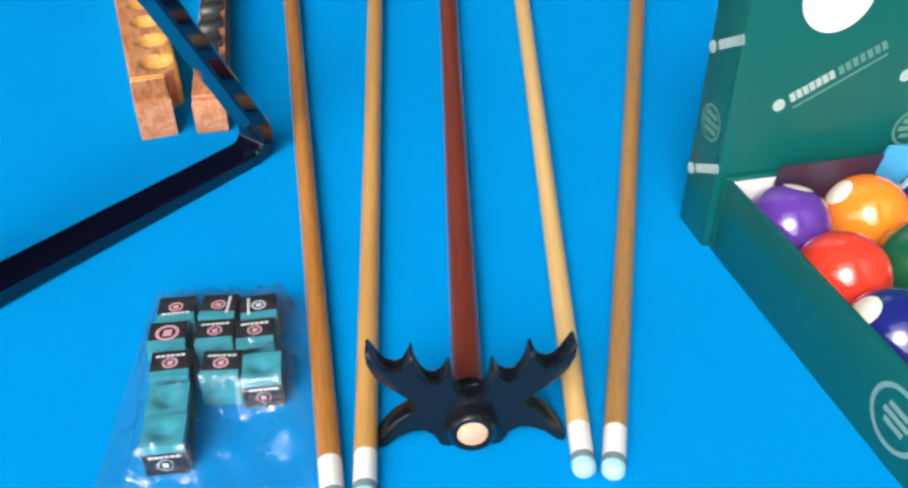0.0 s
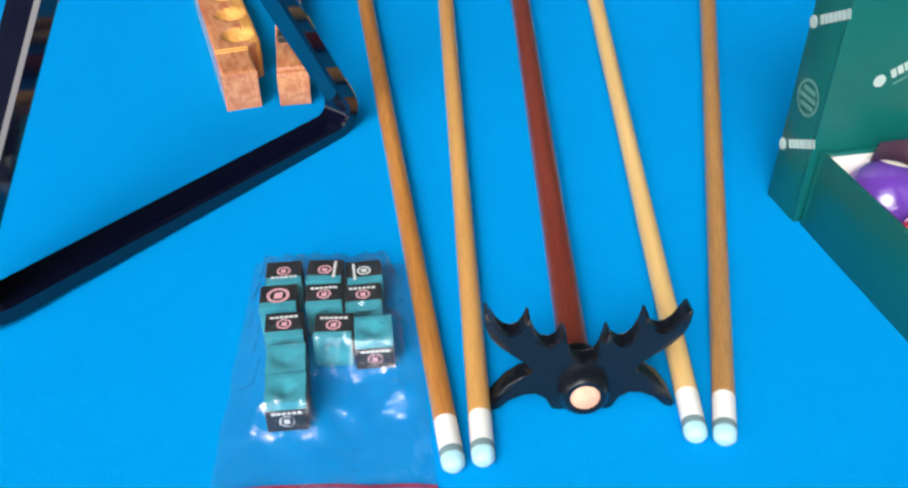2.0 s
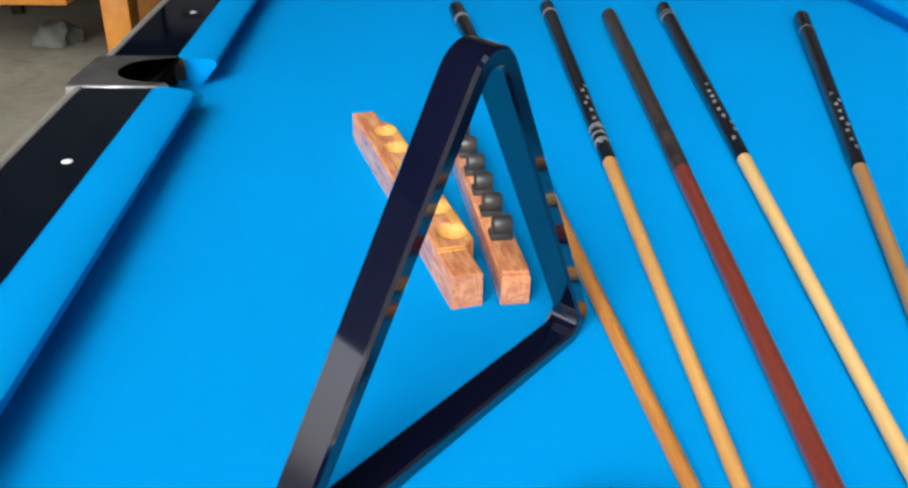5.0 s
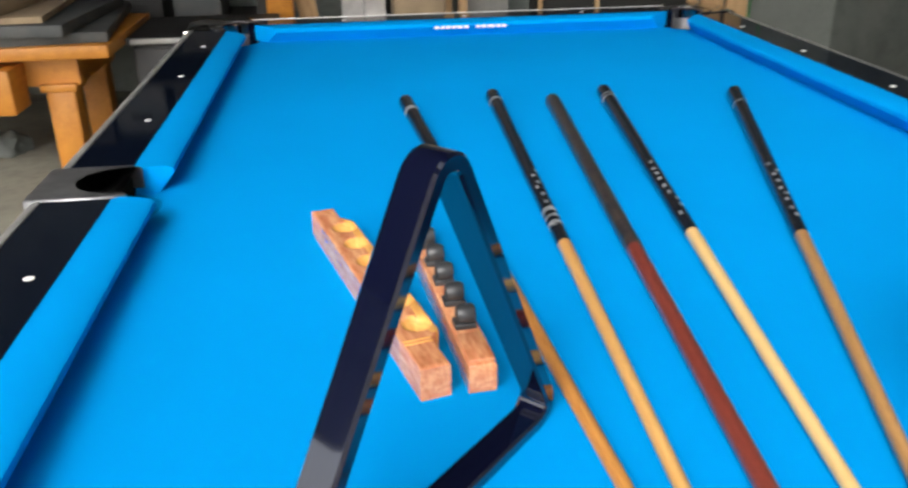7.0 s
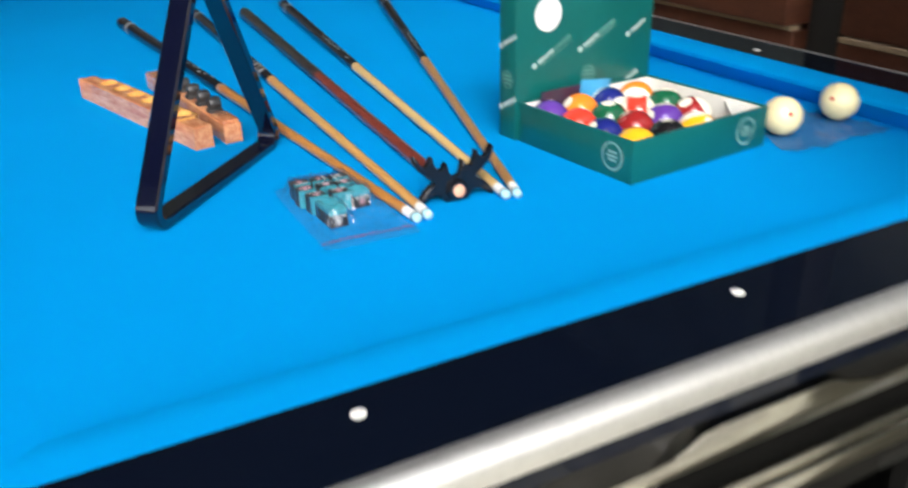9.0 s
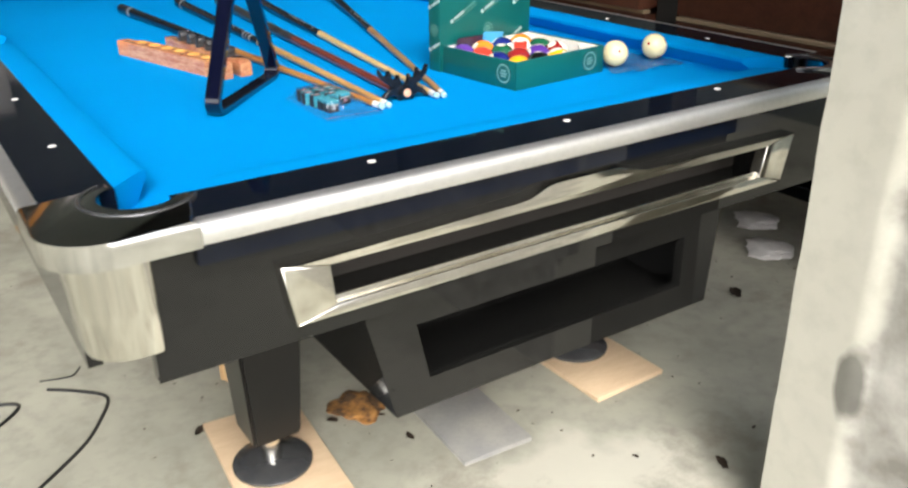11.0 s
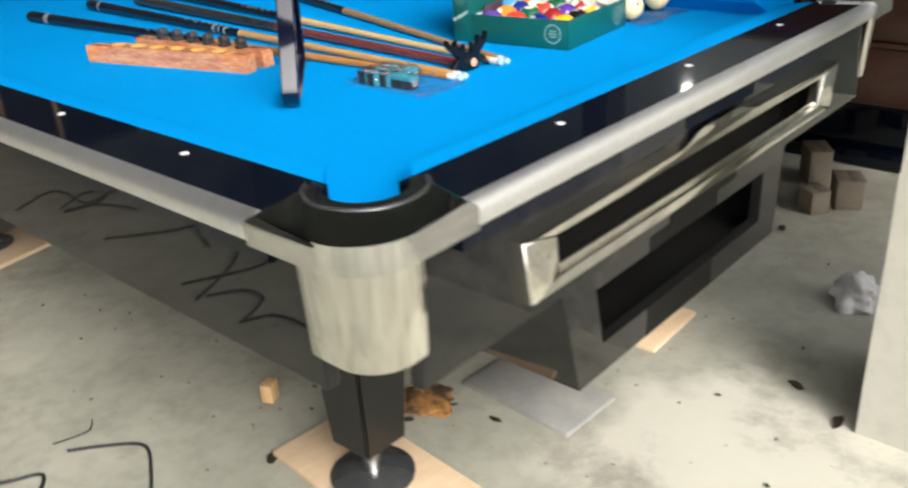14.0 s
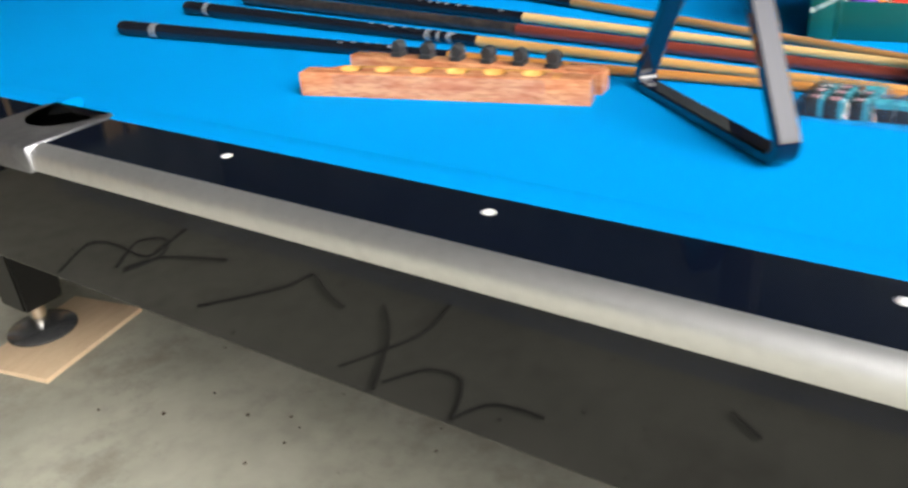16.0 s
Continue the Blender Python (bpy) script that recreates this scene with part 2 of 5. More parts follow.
def concrete(name, light, dark, patch, scale=1.2, moss=None):
    m = material(name, light, 0.85, 0, dark, scale, 0.45, 0.35, 45, tuple(c * 0.62 for c in dark), 22, 0.35, spec=0.25)
    nt = m.node_tree
    n, k = nt.nodes, nt.links
    p = n["Principled BSDF"]
    src = p.inputs["Base Color"].links[0].from_socket
    tc = n.new("ShaderNodeTexCoord")
    t = n.new("ShaderNodeTexNoise")
    t.inputs["Scale"].default_value = 0.55
    t.inputs["Detail"].default_value = 6
    t.inputs["Roughness"].default_value = 0.62
    k.new(tc.outputs["Object"], t.inputs["Vector"])
    r = n.new("ShaderNodeValToRGB")
    r.color_ramp.elements[0].position, r.color_ramp.elements[1].position = 0.5, 0.58
    r.color_ramp.elements[0].color, r.color_ramp.elements[1].color = (0, 0, 0, 1), (1, 1, 1, 1)
    k.new(t.outputs["Fac"], r.inputs[0])
    mx = n.new("ShaderNodeMix")
    mx.data_type = 'RGBA'
    k.new(r.outputs[0], mx.inputs[0])
    k.new(src, mx.inputs[6])
    mx.inputs[7].default_value = (*patch, 1)
    mu = n.new("ShaderNodeMix")
    mu.data_type = 'RGBA'
    mu.inputs[0].default_value = 0.45
    k.new(src, mu.inputs[6])
    k.new(mx.outputs[2], mu.inputs[7])
    k.new(mu.outputs[2], p.inputs["Base Color"])
    return m


M["floor"] = concrete("concrete_floor", (0.40, 0.392, 0.32), (0.28, 0.275, 0.225), (0.52, 0.51, 0.42), 2.6)


def floor_patch(m):
    """A paler patch with a ragged edge round one spot, and dark stains."""
    n, k = m.node_tree.nodes, m.node_tree.links
    p = n["Principled BSDF"]
    src = p.inputs["Base Color"].links[0].from_socket
    tc = n.new("ShaderNodeTexCoord")
    t = n.new("ShaderNodeTexNoise")
    t.inputs["Scale"].default_value, t.inputs["Detail"].default_value = 5.0, 6
    k.new(tc.outputs["Object"], t.inputs["Vector"])
    mp = n.new("ShaderNodeMapping")
    mp.inputs["Location"].default_value = (-0.62, 0.28, 0)
    mp.inputs["Scale"].default_value = (1.0, 0.85, 0)
    k.new(tc.outputs["Object"], mp.inputs[0])
    ln = n.new("ShaderNodeVectorMath"); ln.operation = 'LENGTH'
    k.new(mp.outputs[0], ln.inputs[0])
    ad = n.new("ShaderNodeMath"); ad.operation = 'MULTIPLY_ADD'
    ad.inputs[1].default_value = 0.35
    k.new(t.outputs["Fac"], ad.inputs[0]); k.new(ln.outputs["Value"], ad.inputs[2])
    r = n.new("ShaderNodeMapRange")
    r.inputs[1].default_value, r.inputs[2].default_value = 0.50, 0.58
    r.inputs[3].default_value, r.inputs[4].default_value = 0.75, 0.0
    k.new(ad.outputs[0], r.inputs[0])
    mx = n.new("ShaderNodeMix"); mx.data_type = 'RGBA'
    k.new(r.outputs[0], mx.inputs[0]); k.new(src, mx.inputs[6])
    mx.inputs[7].default_value = (0.57, 0.55, 0.46, 1)
    t2 = n.new("ShaderNodeTexNoise")
    t2.inputs["Scale"].default_value, t2.inputs["Detail"].default_value = 3.1, 8
    t2.inputs["Roughness"].default_value = 0.7
    k.new(tc.outputs["Object"], t2.inputs["Vector"])
    r2 = n.new("ShaderNodeMapRange")
    r2.inputs[1].default_value, r2.inputs[2].default_value = 0.54, 0.70
    r2.inputs[3].default_value, r2.inputs[4].default_value = 0.0, 0.8
    k.new(t2.outputs["Fac"], r2.inputs[0])
    m2 = n.new("ShaderNodeMix"); m2.data_type = 'RGBA'
    k.new(r2.outputs[0], m2.inputs[0]); k.new(mx.outputs[2], m2.inputs[6])
    m2.inputs[7].default_value = (0.2, 0.18, 0.145, 1)
    k.new(m2.outputs[2], p.inputs["Base Color"])


floor_patch(M["floor"])
M["wall"] = concrete("rough_concrete_wall", (0.19, 0.21, 0.195), (0.12, 0.135, 0.125), (0.25, 0.26, 0.24), 2.0)
M["roof"] = concrete("roof_sheet", (0.035, 0.032, 0.03), (0.024, 0.023, 0.022), (0.045, 0.042, 0.04), 1.0)


# ---------------------------------------------------------------- mesh helpers
def link(name, bm, mat, parent=None, label="", smooth=True, sharp=40):
    bmesh.ops.recalc_face_normals(bm, faces=bm.faces)
    me = bpy.data.meshes.new(name)
    bm.to_mesh(me)
    bm.free()
    mats = mat if isinstance(mat, (list, tuple)) else [mat]
    for m in mats:
        me.materials.append(m)
    if smooth:
        me.shade_smooth()
        me.set_sharp_from_angle(angle=radians(sharp))
    ob = new(name, me)
    if parent is not None:
        ob.parent = parent
    if label:
        ob["label"] = label
    return ob


part = link


def thing(name, label, category, group="", kind="", at=None):
    e = new(name)
    e.empty_display_size = 0.05
    if at is not None:
        e.matrix_world = at
    return tagged(e, label, category, group, kind)


def add_box(bm, x0, x1, y0, y1, z0, z1, bevel=0.0, m=None, seg=2, mi=0):
    g = bmesh.ops.create_cube(bm, size=1.0)
    vs = g["verts"]
    for v in vs:
        v.co = Vector(((x0 + x1) / 2 + v.co.x * (x1 - x0), (y0 + y1) / 2 + v.co.y * (y1 - y0), (z0 + z1) / 2 + v.co.z * (z1 - z0)))
        if m is not None:
            v.co = m @ v.co
    fs = list({f for v in vs for f in v.link_faces})
    for f in fs:
        f.material_index = mi
    if bevel:
        es = list({e for v in vs for e in v.link_edges})
        bmesh.ops.bevel(bm, geom=es, offset=bevel, segments=seg, affect='EDGES', profile=0.5)
    return bm


def box(*a, **k):
    return add_box(bmesh.new(), *a, **k)


def add_prism(bm, pts, z0, z1, m=None, bevel=0.0, seg=2, top_only=False):
    """An outline in plan, raised from z0 to z1."""
    lo = [bm.verts.new((x, y, z0)) for x, y in pts]
    hi = [bm.verts.new((x, y, z1)) for x, y in pts]
    nn = len(pts)
    fs = [bm.faces.new(lo[::-1]), bm.faces.new(hi)]
    for i in range(nn):
        fs.append(bm.faces.new((lo[i], lo[(i + 1) % nn], hi[(i + 1) % nn], hi[i])))
    if bevel:
        es = list(fs[1].edges) + ([] if top_only else list(fs[0].edges))
        r = bmesh.ops.bevel(bm, geom=es, offset=bevel, segments=seg, affect='EDGES', profile=0.5)
        vs = {v for f in r["faces"] for v in f.verts} | set(v for v in lo + hi if v.is_valid)
    else:
        vs = set(lo + hi)
    if m is not None:
        seen, todo = set(), [v for v in vs if v.is_valid]
        while todo:
            v = todo.pop()
            if v in seen:
                continue
            seen.add(v)
            todo.extend(e.other_vert(v) for e in v.link_edges)
        for v in seen:
            v.co = m @ v.co
    return bm


def prism(*a, **k):
    return add_prism(bmesh.new(), *a, **k)


def add_lathe(bm, profile, n=20, m=None):
    """A profile of (radius, height) turned round z."""
    rings = []
    for r, z in profile:
        if r < 1e-6:
            rings.append([bm.verts.new((0, 0, z))])
        else:
            rings.append([bm.verts.new((r * math.cos(2 * math.pi * i / n), r * math.sin(2 * math.pi * i / n), z)) for i in range(n)])
    for a, b in zip(rings, rings[1:]):
        for i in range(n):
            q = [a[i % len(a)], a[(i + 1) % len(a)], b[(i + 1) % len(b)], b[i % len(b)]]
            q = list(dict.fromkeys(q))
            if len(q) > 2:
                bm.faces.new(q)
    for ring, flip in ((rings[0], True), (rings[-1], False)):
        if len(ring) > 1:
            bm.faces.new(ring[::-1] if flip else ring)
    if m is not None:
        for ring in rings:
            for v in ring:
                v.co = m @ v.co
    return bm


def lathe(*a, **k):
    return add_lathe(bmesh.new(), *a, **k)


def add_tube(bm, pts, r, n=8):
    """A round tube along points."""
    pts = [Vector(p) for p in pts]
    rings = []
    for i, p in enumerate(pts):
        d = (pts[min(i + 1, len(pts) - 1)] - pts[max(i - 1, 0)]).normalized()
        u = d.cross(Vector((0, 0, 1)) if abs(d.z) < 0.9 else Vector((1, 0, 0))).normalized()
        w = d.cross(u)
        rr = r[i] if isinstance(r, (list, tuple)) else r
        rings.append([bm.verts.new(p + rr * (math.cos(2 * math.pi * j / n) * u + math.sin(2 * math.pi * j / n) * w)) for j in range(n)])
    for a, b in zip(rings, rings[1:]):
        for j in range(n):
            bm.faces.new((a[j], a[(j + 1) % n], b[(j + 1) % n], b[j]))
    bm.faces.new(rings[0][::-1])
    bm.faces.new(rings[-1])
    return bm


def smooth_line(pts, step=6):
    """Catmull-Rom through points."""
    pts = [Vector(p) for p in pts]
    out = []
    for i in range(len(pts) - 1):
        p0, p1, p2, p3 = pts[max(i - 1, 0)], pts[i], pts[i + 1], pts[min(i + 2, len(pts) - 1)]
        for j in range(step):
            t = j / step
            out.append(0.5 * (2 * p1 + (p2 - p0) * t + (2 * p0 - 5 * p1 + 4 * p2 - p3) * t * t + (3 * p1 - p0 - 3 * p2 + p3) * t ** 3))
    out.append(pts[-1])
    return out


def arc(cx, cy, r, a0, a1, n=10):
    return [(cx + r * math.cos(radians(a0 + (a1 - a0) * i / n)), cy + r * math.sin(radians(a0 + (a1 - a0) * i / n))) for i in range(n + 1)]


def along(a, b):
    """A pose at a whose z axis points to b."""
    a, b = Vector(a), Vector(b)
    return Matrix.Translation(a) @ (b - a).to_track_quat('Z', 'Y').to_matrix().to_4x4()


# ---------------------------------------------------------------- the place
def build_setting():
    g = bmesh.new()
    n = 60
    for i in range(n + 1):
        for j in range(n + 1):
            u, v = (i / n * 2 - 1), (j / n * 2 - 1)
            x, y = 0.6 + 40 * u * abs(u) ** 1.2, 1.0 + 40 * v * abs(v) ** 1.2
            z = FLOOR + 0.006 * (noise.noise((x * 0.7, y * 0.7, 3.1)) - 0.2) * (1 if abs(x) < 6 and abs(y) < 6 else 0)
            g.verts.new((x, y, min(z, FLOOR + 0.001)))
    g.verts.ensure_lookup_table()
    for i in range(n):
        for j in range(n):
            a = i * (n + 1) + j
            g.faces.new([g.verts[q] for q in (a, a + n + 1, a + n + 2, a + 1)])
    tagged(link("floor", g, M["floor"]), "dusty stained grey concrete workshop floor", "floor", kind="structure")
    tagged(link("wall_back", box(-5.2, 3.5, 5.2, 5.4, FLOOR - 0.1, CEIL), M["wall"]), "rough dark grey concrete wall", "wall", kind="structure")
    # runs on unseen to y -4 to hold back light from the right
    tagged(link("wall_right", box(3.3, 3.5, -4.0, 5.2, FLOOR - 0.1, CEIL), M["wall"]), "rough dark grey concrete wall", "wall", kind="structure")
    # out of view; its gap and lintel are cut for the rack's reflections
    wall = box(-5.2, -5.0, 0.1, 5.2, FLOOR - 0.1, CEIL)
    add_box(wall, -5.2, -5.0, -1.05, 0.1, 2.2, CEIL)
    tagged(link("wall_left", wall, M["wall"]), "rough dark grey concrete wall", "wall", kind="structure")
    # out of view; edge placed to shade the cloth, extra sheet to darken reflections
    roof = box(-5.2, 3.5, -0.4, 5.4, CEIL, CEIL + 0.1)
    add_box(roof, -5.2, -1.35, -1.4, -0.4, CEIL, CEIL + 0.1)
    tagged(link("ceiling", roof, M["roof"]), "unseen dark roof sheet that shades the workshop", "ceiling", kind="structure")


build_setting()


def build_pier():
    """The plastered end of a wall, chipped along one edge, beside the table."""
    m = concrete("pier_plaster", (0.47, 0.46, 0.395), (0.41, 0.40, 0.335), (0.51, 0.50, 0.44), 2.0)
    nt = m.node_tree
    n, k = nt.nodes, nt.links
    p = n["Principled BSDF"]
    src = p.inputs["Base Color"].links[0].from_socket
    tc = n.new("ShaderNodeTexCoord")
    sp = n.new("ShaderNodeSeparateXYZ")
    k.new(tc.outputs["Object"], sp.inputs[0])
    t = n.new("ShaderNodeTexNoise")
    t.inputs["Scale"].default_value = 7
    t.inputs["Detail"].default_value = 6
    k.new(tc.outputs["Object"], t.inputs["Vector"])
    # bare cement where y + noise falls under a line
    a = n.new("ShaderNodeMath"); a.operation = 'MULTIPLY_ADD'
    a.inputs[1].default_value, a.inputs[2].default_value = 0.09, 0.0
    k.new(t.outputs["Fac"], a.inputs[0])
    b = n.new("ShaderNodeMath"); b.operation = 'MULTIPLY_ADD'
    b.inputs[1].default_value = 0.0
    k.new(sp.outputs["Z"], b.inputs[0])
    k.new(a.outputs[0], b.inputs[2])
    c = n.new("ShaderNodeMath"); c.operation = 'ADD'
    k.new(sp.outputs["Y"], c.inputs[0])
    k.new(b.outputs[0], c.inputs[1])
    r = n.new("ShaderNodeMapRange")
    r.inputs[1].default_value, r.inputs[2].default_value = -0.444, -0.420
    k.new(c.outputs[0], r.inputs[0])
    mx = n.new("ShaderNodeMix"); mx.data_type = 'RGBA'
    k.new(r.outputs[0], mx.inputs[0])
    t2 = n.new("ShaderNodeTexNoise")
    t2.inputs["Scale"].default_value = 14
    t2.inputs["Detail"].default_value = 7
    k.new(tc.outputs["Object"], t2.inputs["Vector"])
    rr = n.new("ShaderNodeValToRGB")
    rr.color_ramp.elements[0].position, rr.color_ramp.elements[1].position = 0.35, 0.7
    rr.color_ramp.elements[0].color, rr.color_ramp.elements[1].color = (0.22, 0.21, 0.185, 1), (0.45, 0.44, 0.4, 1)
    k.new(t2.outputs["Fac"], rr.inputs[0])
    k.new(rr.outputs[0], mx.inputs[6])
    k.new(src, mx.inputs[7])
    # one dark damp stain with a ragged outline
    mp = n.new("ShaderNodeMapping")
    mp.vector_type = 'TEXTURE'
    mp.inputs["Location"].default_value = (0.915, -0.464, 0.438)
    mp.inputs["Scale"].default_value = (1.0, 0.024, 0.068)
    k.new(tc.outputs["Object"], mp.inputs[0])
    ln = n.new("ShaderNodeVectorMath"); ln.operation = 'LENGTH'
    k.new(mp.outputs[0], ln.inputs[0])
    rag = n.new("ShaderNodeMath"); rag.operation = 'MULTIPLY_ADD'
    rag.inputs[1].default_value = 0.9
    k.new(t2.outputs["Fac"], rag.inputs[0])
    k.new(ln.outputs["Value"], rag.inputs[2])
    sm = n.new("ShaderNodeMapRange")
    sm.inputs[1].default_value, sm.inputs[2].default_value = 1.2, 1.6
    sm.inputs[3].default_value, sm.inputs[4].default_value = 0.85, 0.0
    k.new(rag.outputs[0], sm.inputs[0])
    ms = n.new("ShaderNodeMix"); ms.data_type = 'RGBA'
    k.new(sm.outputs[0], ms.inputs[0])
    k.new(mx.outputs[2], ms.inputs[6])
    ms.inputs[7].default_value = (0.1, 0.098, 0.085, 1)
    k.new(ms.outputs[2], p.inputs["Base Color"])
    g = bmesh.new()
    ny, nz = 90, 60
    # the face runs on unseen to y1, added to shade the table's right
    x0, y0, y1, z0, z1 = 0.915, -0.342, -2.6, FLOOR - 0.02, CEIL
    grid = []
    for j in range(nz + 1):
        z = z0 + (z1 - z0) * (j / nz)
        row = []
        for i in range(ny + 1):
            y = y0 + (y1 - y0) * (i / ny) ** 2.2
            edge = -0.478 + 0.02 * noise.noise((z * 5, 2.0, 1.0))
            dip = 0.014 / (1 + math.exp((y - edge) * 260))
            x = x0 + dip + 0.004 * noise.noise((y * 14, z * 9, 4.0)) * (0.25 if y > edge else 1.0)
            row.append(g.verts.new((x, y + (0.004 * noise.noise((z * 8, 1.0, 2.0)) if i == 0 else 0), z)))
        grid.append(row)
    for j in range(nz):
        for i in range(ny):
            g.faces.new((grid[j][i], grid[j][i + 1], grid[j + 1][i + 1], grid[j + 1][i]))
    front = [grid[j][0] for j in range(nz + 1)]
    back = [grid[j][ny] for j in range(nz + 1)]
    f2 = [g.verts.new((1.24, v.co.y, v.co.z)) for v in front]
    b2 = [g.verts.new((1.24, v.co.y, v.co.z)) for v in back]
    for j in range(nz):
        g.faces.new((front[j], front[j + 1], f2[j + 1], f2[j]))
        g.faces.new((back[j], b2[j], b2[j + 1], back[j + 1]))
        g.faces.new((f2[j], f2[j + 1], b2[j + 1], b2[j]))
    tagged(link("wall_pier", g, m, sharp=60), "cream plastered concrete pier with a dark stain and bare grey cement", "pillar", kind="structure")


build_pier()

# ---------------------------------------------------------------- pool table
NOSE, BACK, RAIL, OUT = 0.012, -0.045, -0.138, -0.158
table = thing("pool_table", "glossy black pool table with blue cloth and polished metal corners", "pool table")


def flip(sx, sy):
    """Maps the near left corner's plan onto one of the four corners."""
    return Matrix(((-1 if sx else 1, 0, 0, W if sx else 0), (0, -1 if sy else 1, 0, L if sy else 0), (0, 0, 1, 0), (0, 0, 0, 1)))


def build_bed():
    r = 0.062
    c = -0.028
    out = []
    # near left, going round: each corner pocket is an inward bite
    def bite(sx, sy):
        m = flip(sx, sy)
        pts = [(-0.056, 0.04)] + arc(c, c, r + 0.004, 95, -5, 12) + [(0.04, -0.056)]
        pts = [tuple((m @ Vector((x, y, 0)))[:2]) for x, y in pts]
        return pts
    out += bite(0, 0)
    out += bite(1, 0)[::-1]
    out += [(W + 0.056, SIDE - 0.06)] + arc(W + 0.056, SIDE, 0.06, -90, -270, 10)[1:-1] + [(W + 0.056, SIDE + 0.06)]
    out += bite(1, 1)
    out += bite(0, 1)[::-1]
    out += [(-0.056, SIDE + 0.06)] + arc(-0.056, SIDE, 0.06, 90, -90, 10)[1:-1] + [(-0.056, SIDE - 0.06)]
    part("bed", prism(out, BED - 0.03, BED), M["cloth"], table, "tight bright blue woollen cloth over the bed", smooth=False)


build_bed()
CUSHION = ((NOSE, 0.822), (NOSE + 0.001, 0.815), (NOSE - 0.004, 0.809), (-0.012, BED), (BACK, BED), (BACK, TOP - 0.001), (-0.02, TOP - 0.001), (0.004, 0.8265))


def build_cushion(length0, length1, jaw0, jaw1, place):
    """A cloth-covered rubber cushion whose section lies across x and that runs along y."""
    g = bmesh.new()
    rows = []
    for end, base, jaw in ((0, length0, jaw0), (1, length1, jaw1)):
        row = []
        for x, z in CUSHION:
            u = (NOSE - x) / (NOSE - BACK)
            row.append(g.verts.new(place @ Vector((x, base - (jaw * u if end == 0 else -jaw * u), z))))
        rows.append(row)
    k = len(CUSHION)
    for i in range(k):
        g.faces.new((rows[0][i], rows[0][(i + 1) % k], rows[1][(i + 1) % k], rows[1][i]))
    g.faces.new(rows[0][::-1])
    g.faces.new(rows[1])
    part("cushion", g, M["cloth"], table, sharp=30)


def build_rail(y0, y1, place):
    """A black rail with its aluminium edge."""
    g = bmesh.new()
    pts = [(BACK, BED - 0.02), (BACK, TOP), (RAIL, TOP), (RAIL, BED - 0.02)]
    rows = [[g.verts.new(place @ Vector((x, y, z))) for x, z in pts] for y in (y0, y1)]
    for i in range(4):
        g.faces.new((rows[0][i], rows[0][(i + 1) % 4], rows[1][(i + 1) % 4], rows[1][i]))
    g.faces.new(rows[0][::-1])
    g.faces.new(rows[1])
    part("rail", g, M["black_gloss"], table, smooth=False)
    g = bmesh.new()
    pts = [(RAIL, 0.80), (RAIL, TOP + 0.001), (RAIL - 0.005, TOP + 0.001), (-0.148, 0.8285), (-0.153, 0.826), (-0.157, 0.822), (OUT, 0.816), (OUT, 0.802), (OUT + 0.002, 0.7995), (OUT + 0.006, 0.799)]
    rows = [[g.verts.new(place @ Vector((x, y, z))) for x, z in pts] for y in (y0, y1)]
    kk = len(pts)
    for i in range(kk):
        g.faces.new((rows[0][i], rows[0][(i + 1) % kk], rows[1][(i + 1) % kk], rows[1][i]))
    g.faces.new(rows[0][::-1])
    g.faces.new(rows[1])
    part("edge_trim", g, M["trim"], table, "brushed aluminium edge strip")


swap = Matrix(((0, 1, 0, 0), (1, 0, 0, 0), (0, 0, 1, 0), (0, 0, 0, 1)))
turn_far = Matrix(((0, 1, 0, 0), (-1, 0, 0, L), (0, 0, 1, 0), (0, 0, 0, 1)))
for sx in (0, 1):
    for sy in (0, 1):
        half = L - SIDE if sy else SIDE
        build_cushion(0.088, half - 0.072, 0.062, 0.012, flip(sx, sy))
        build_rail(0.018, half - 0.070, flip(sx, sy))
for m in (swap, turn_far):
    build_cushion(0.088, W - 0.088, 0.062, 0.062, m)
    build_rail(0.018 - 0.012, W - 0.006, m)


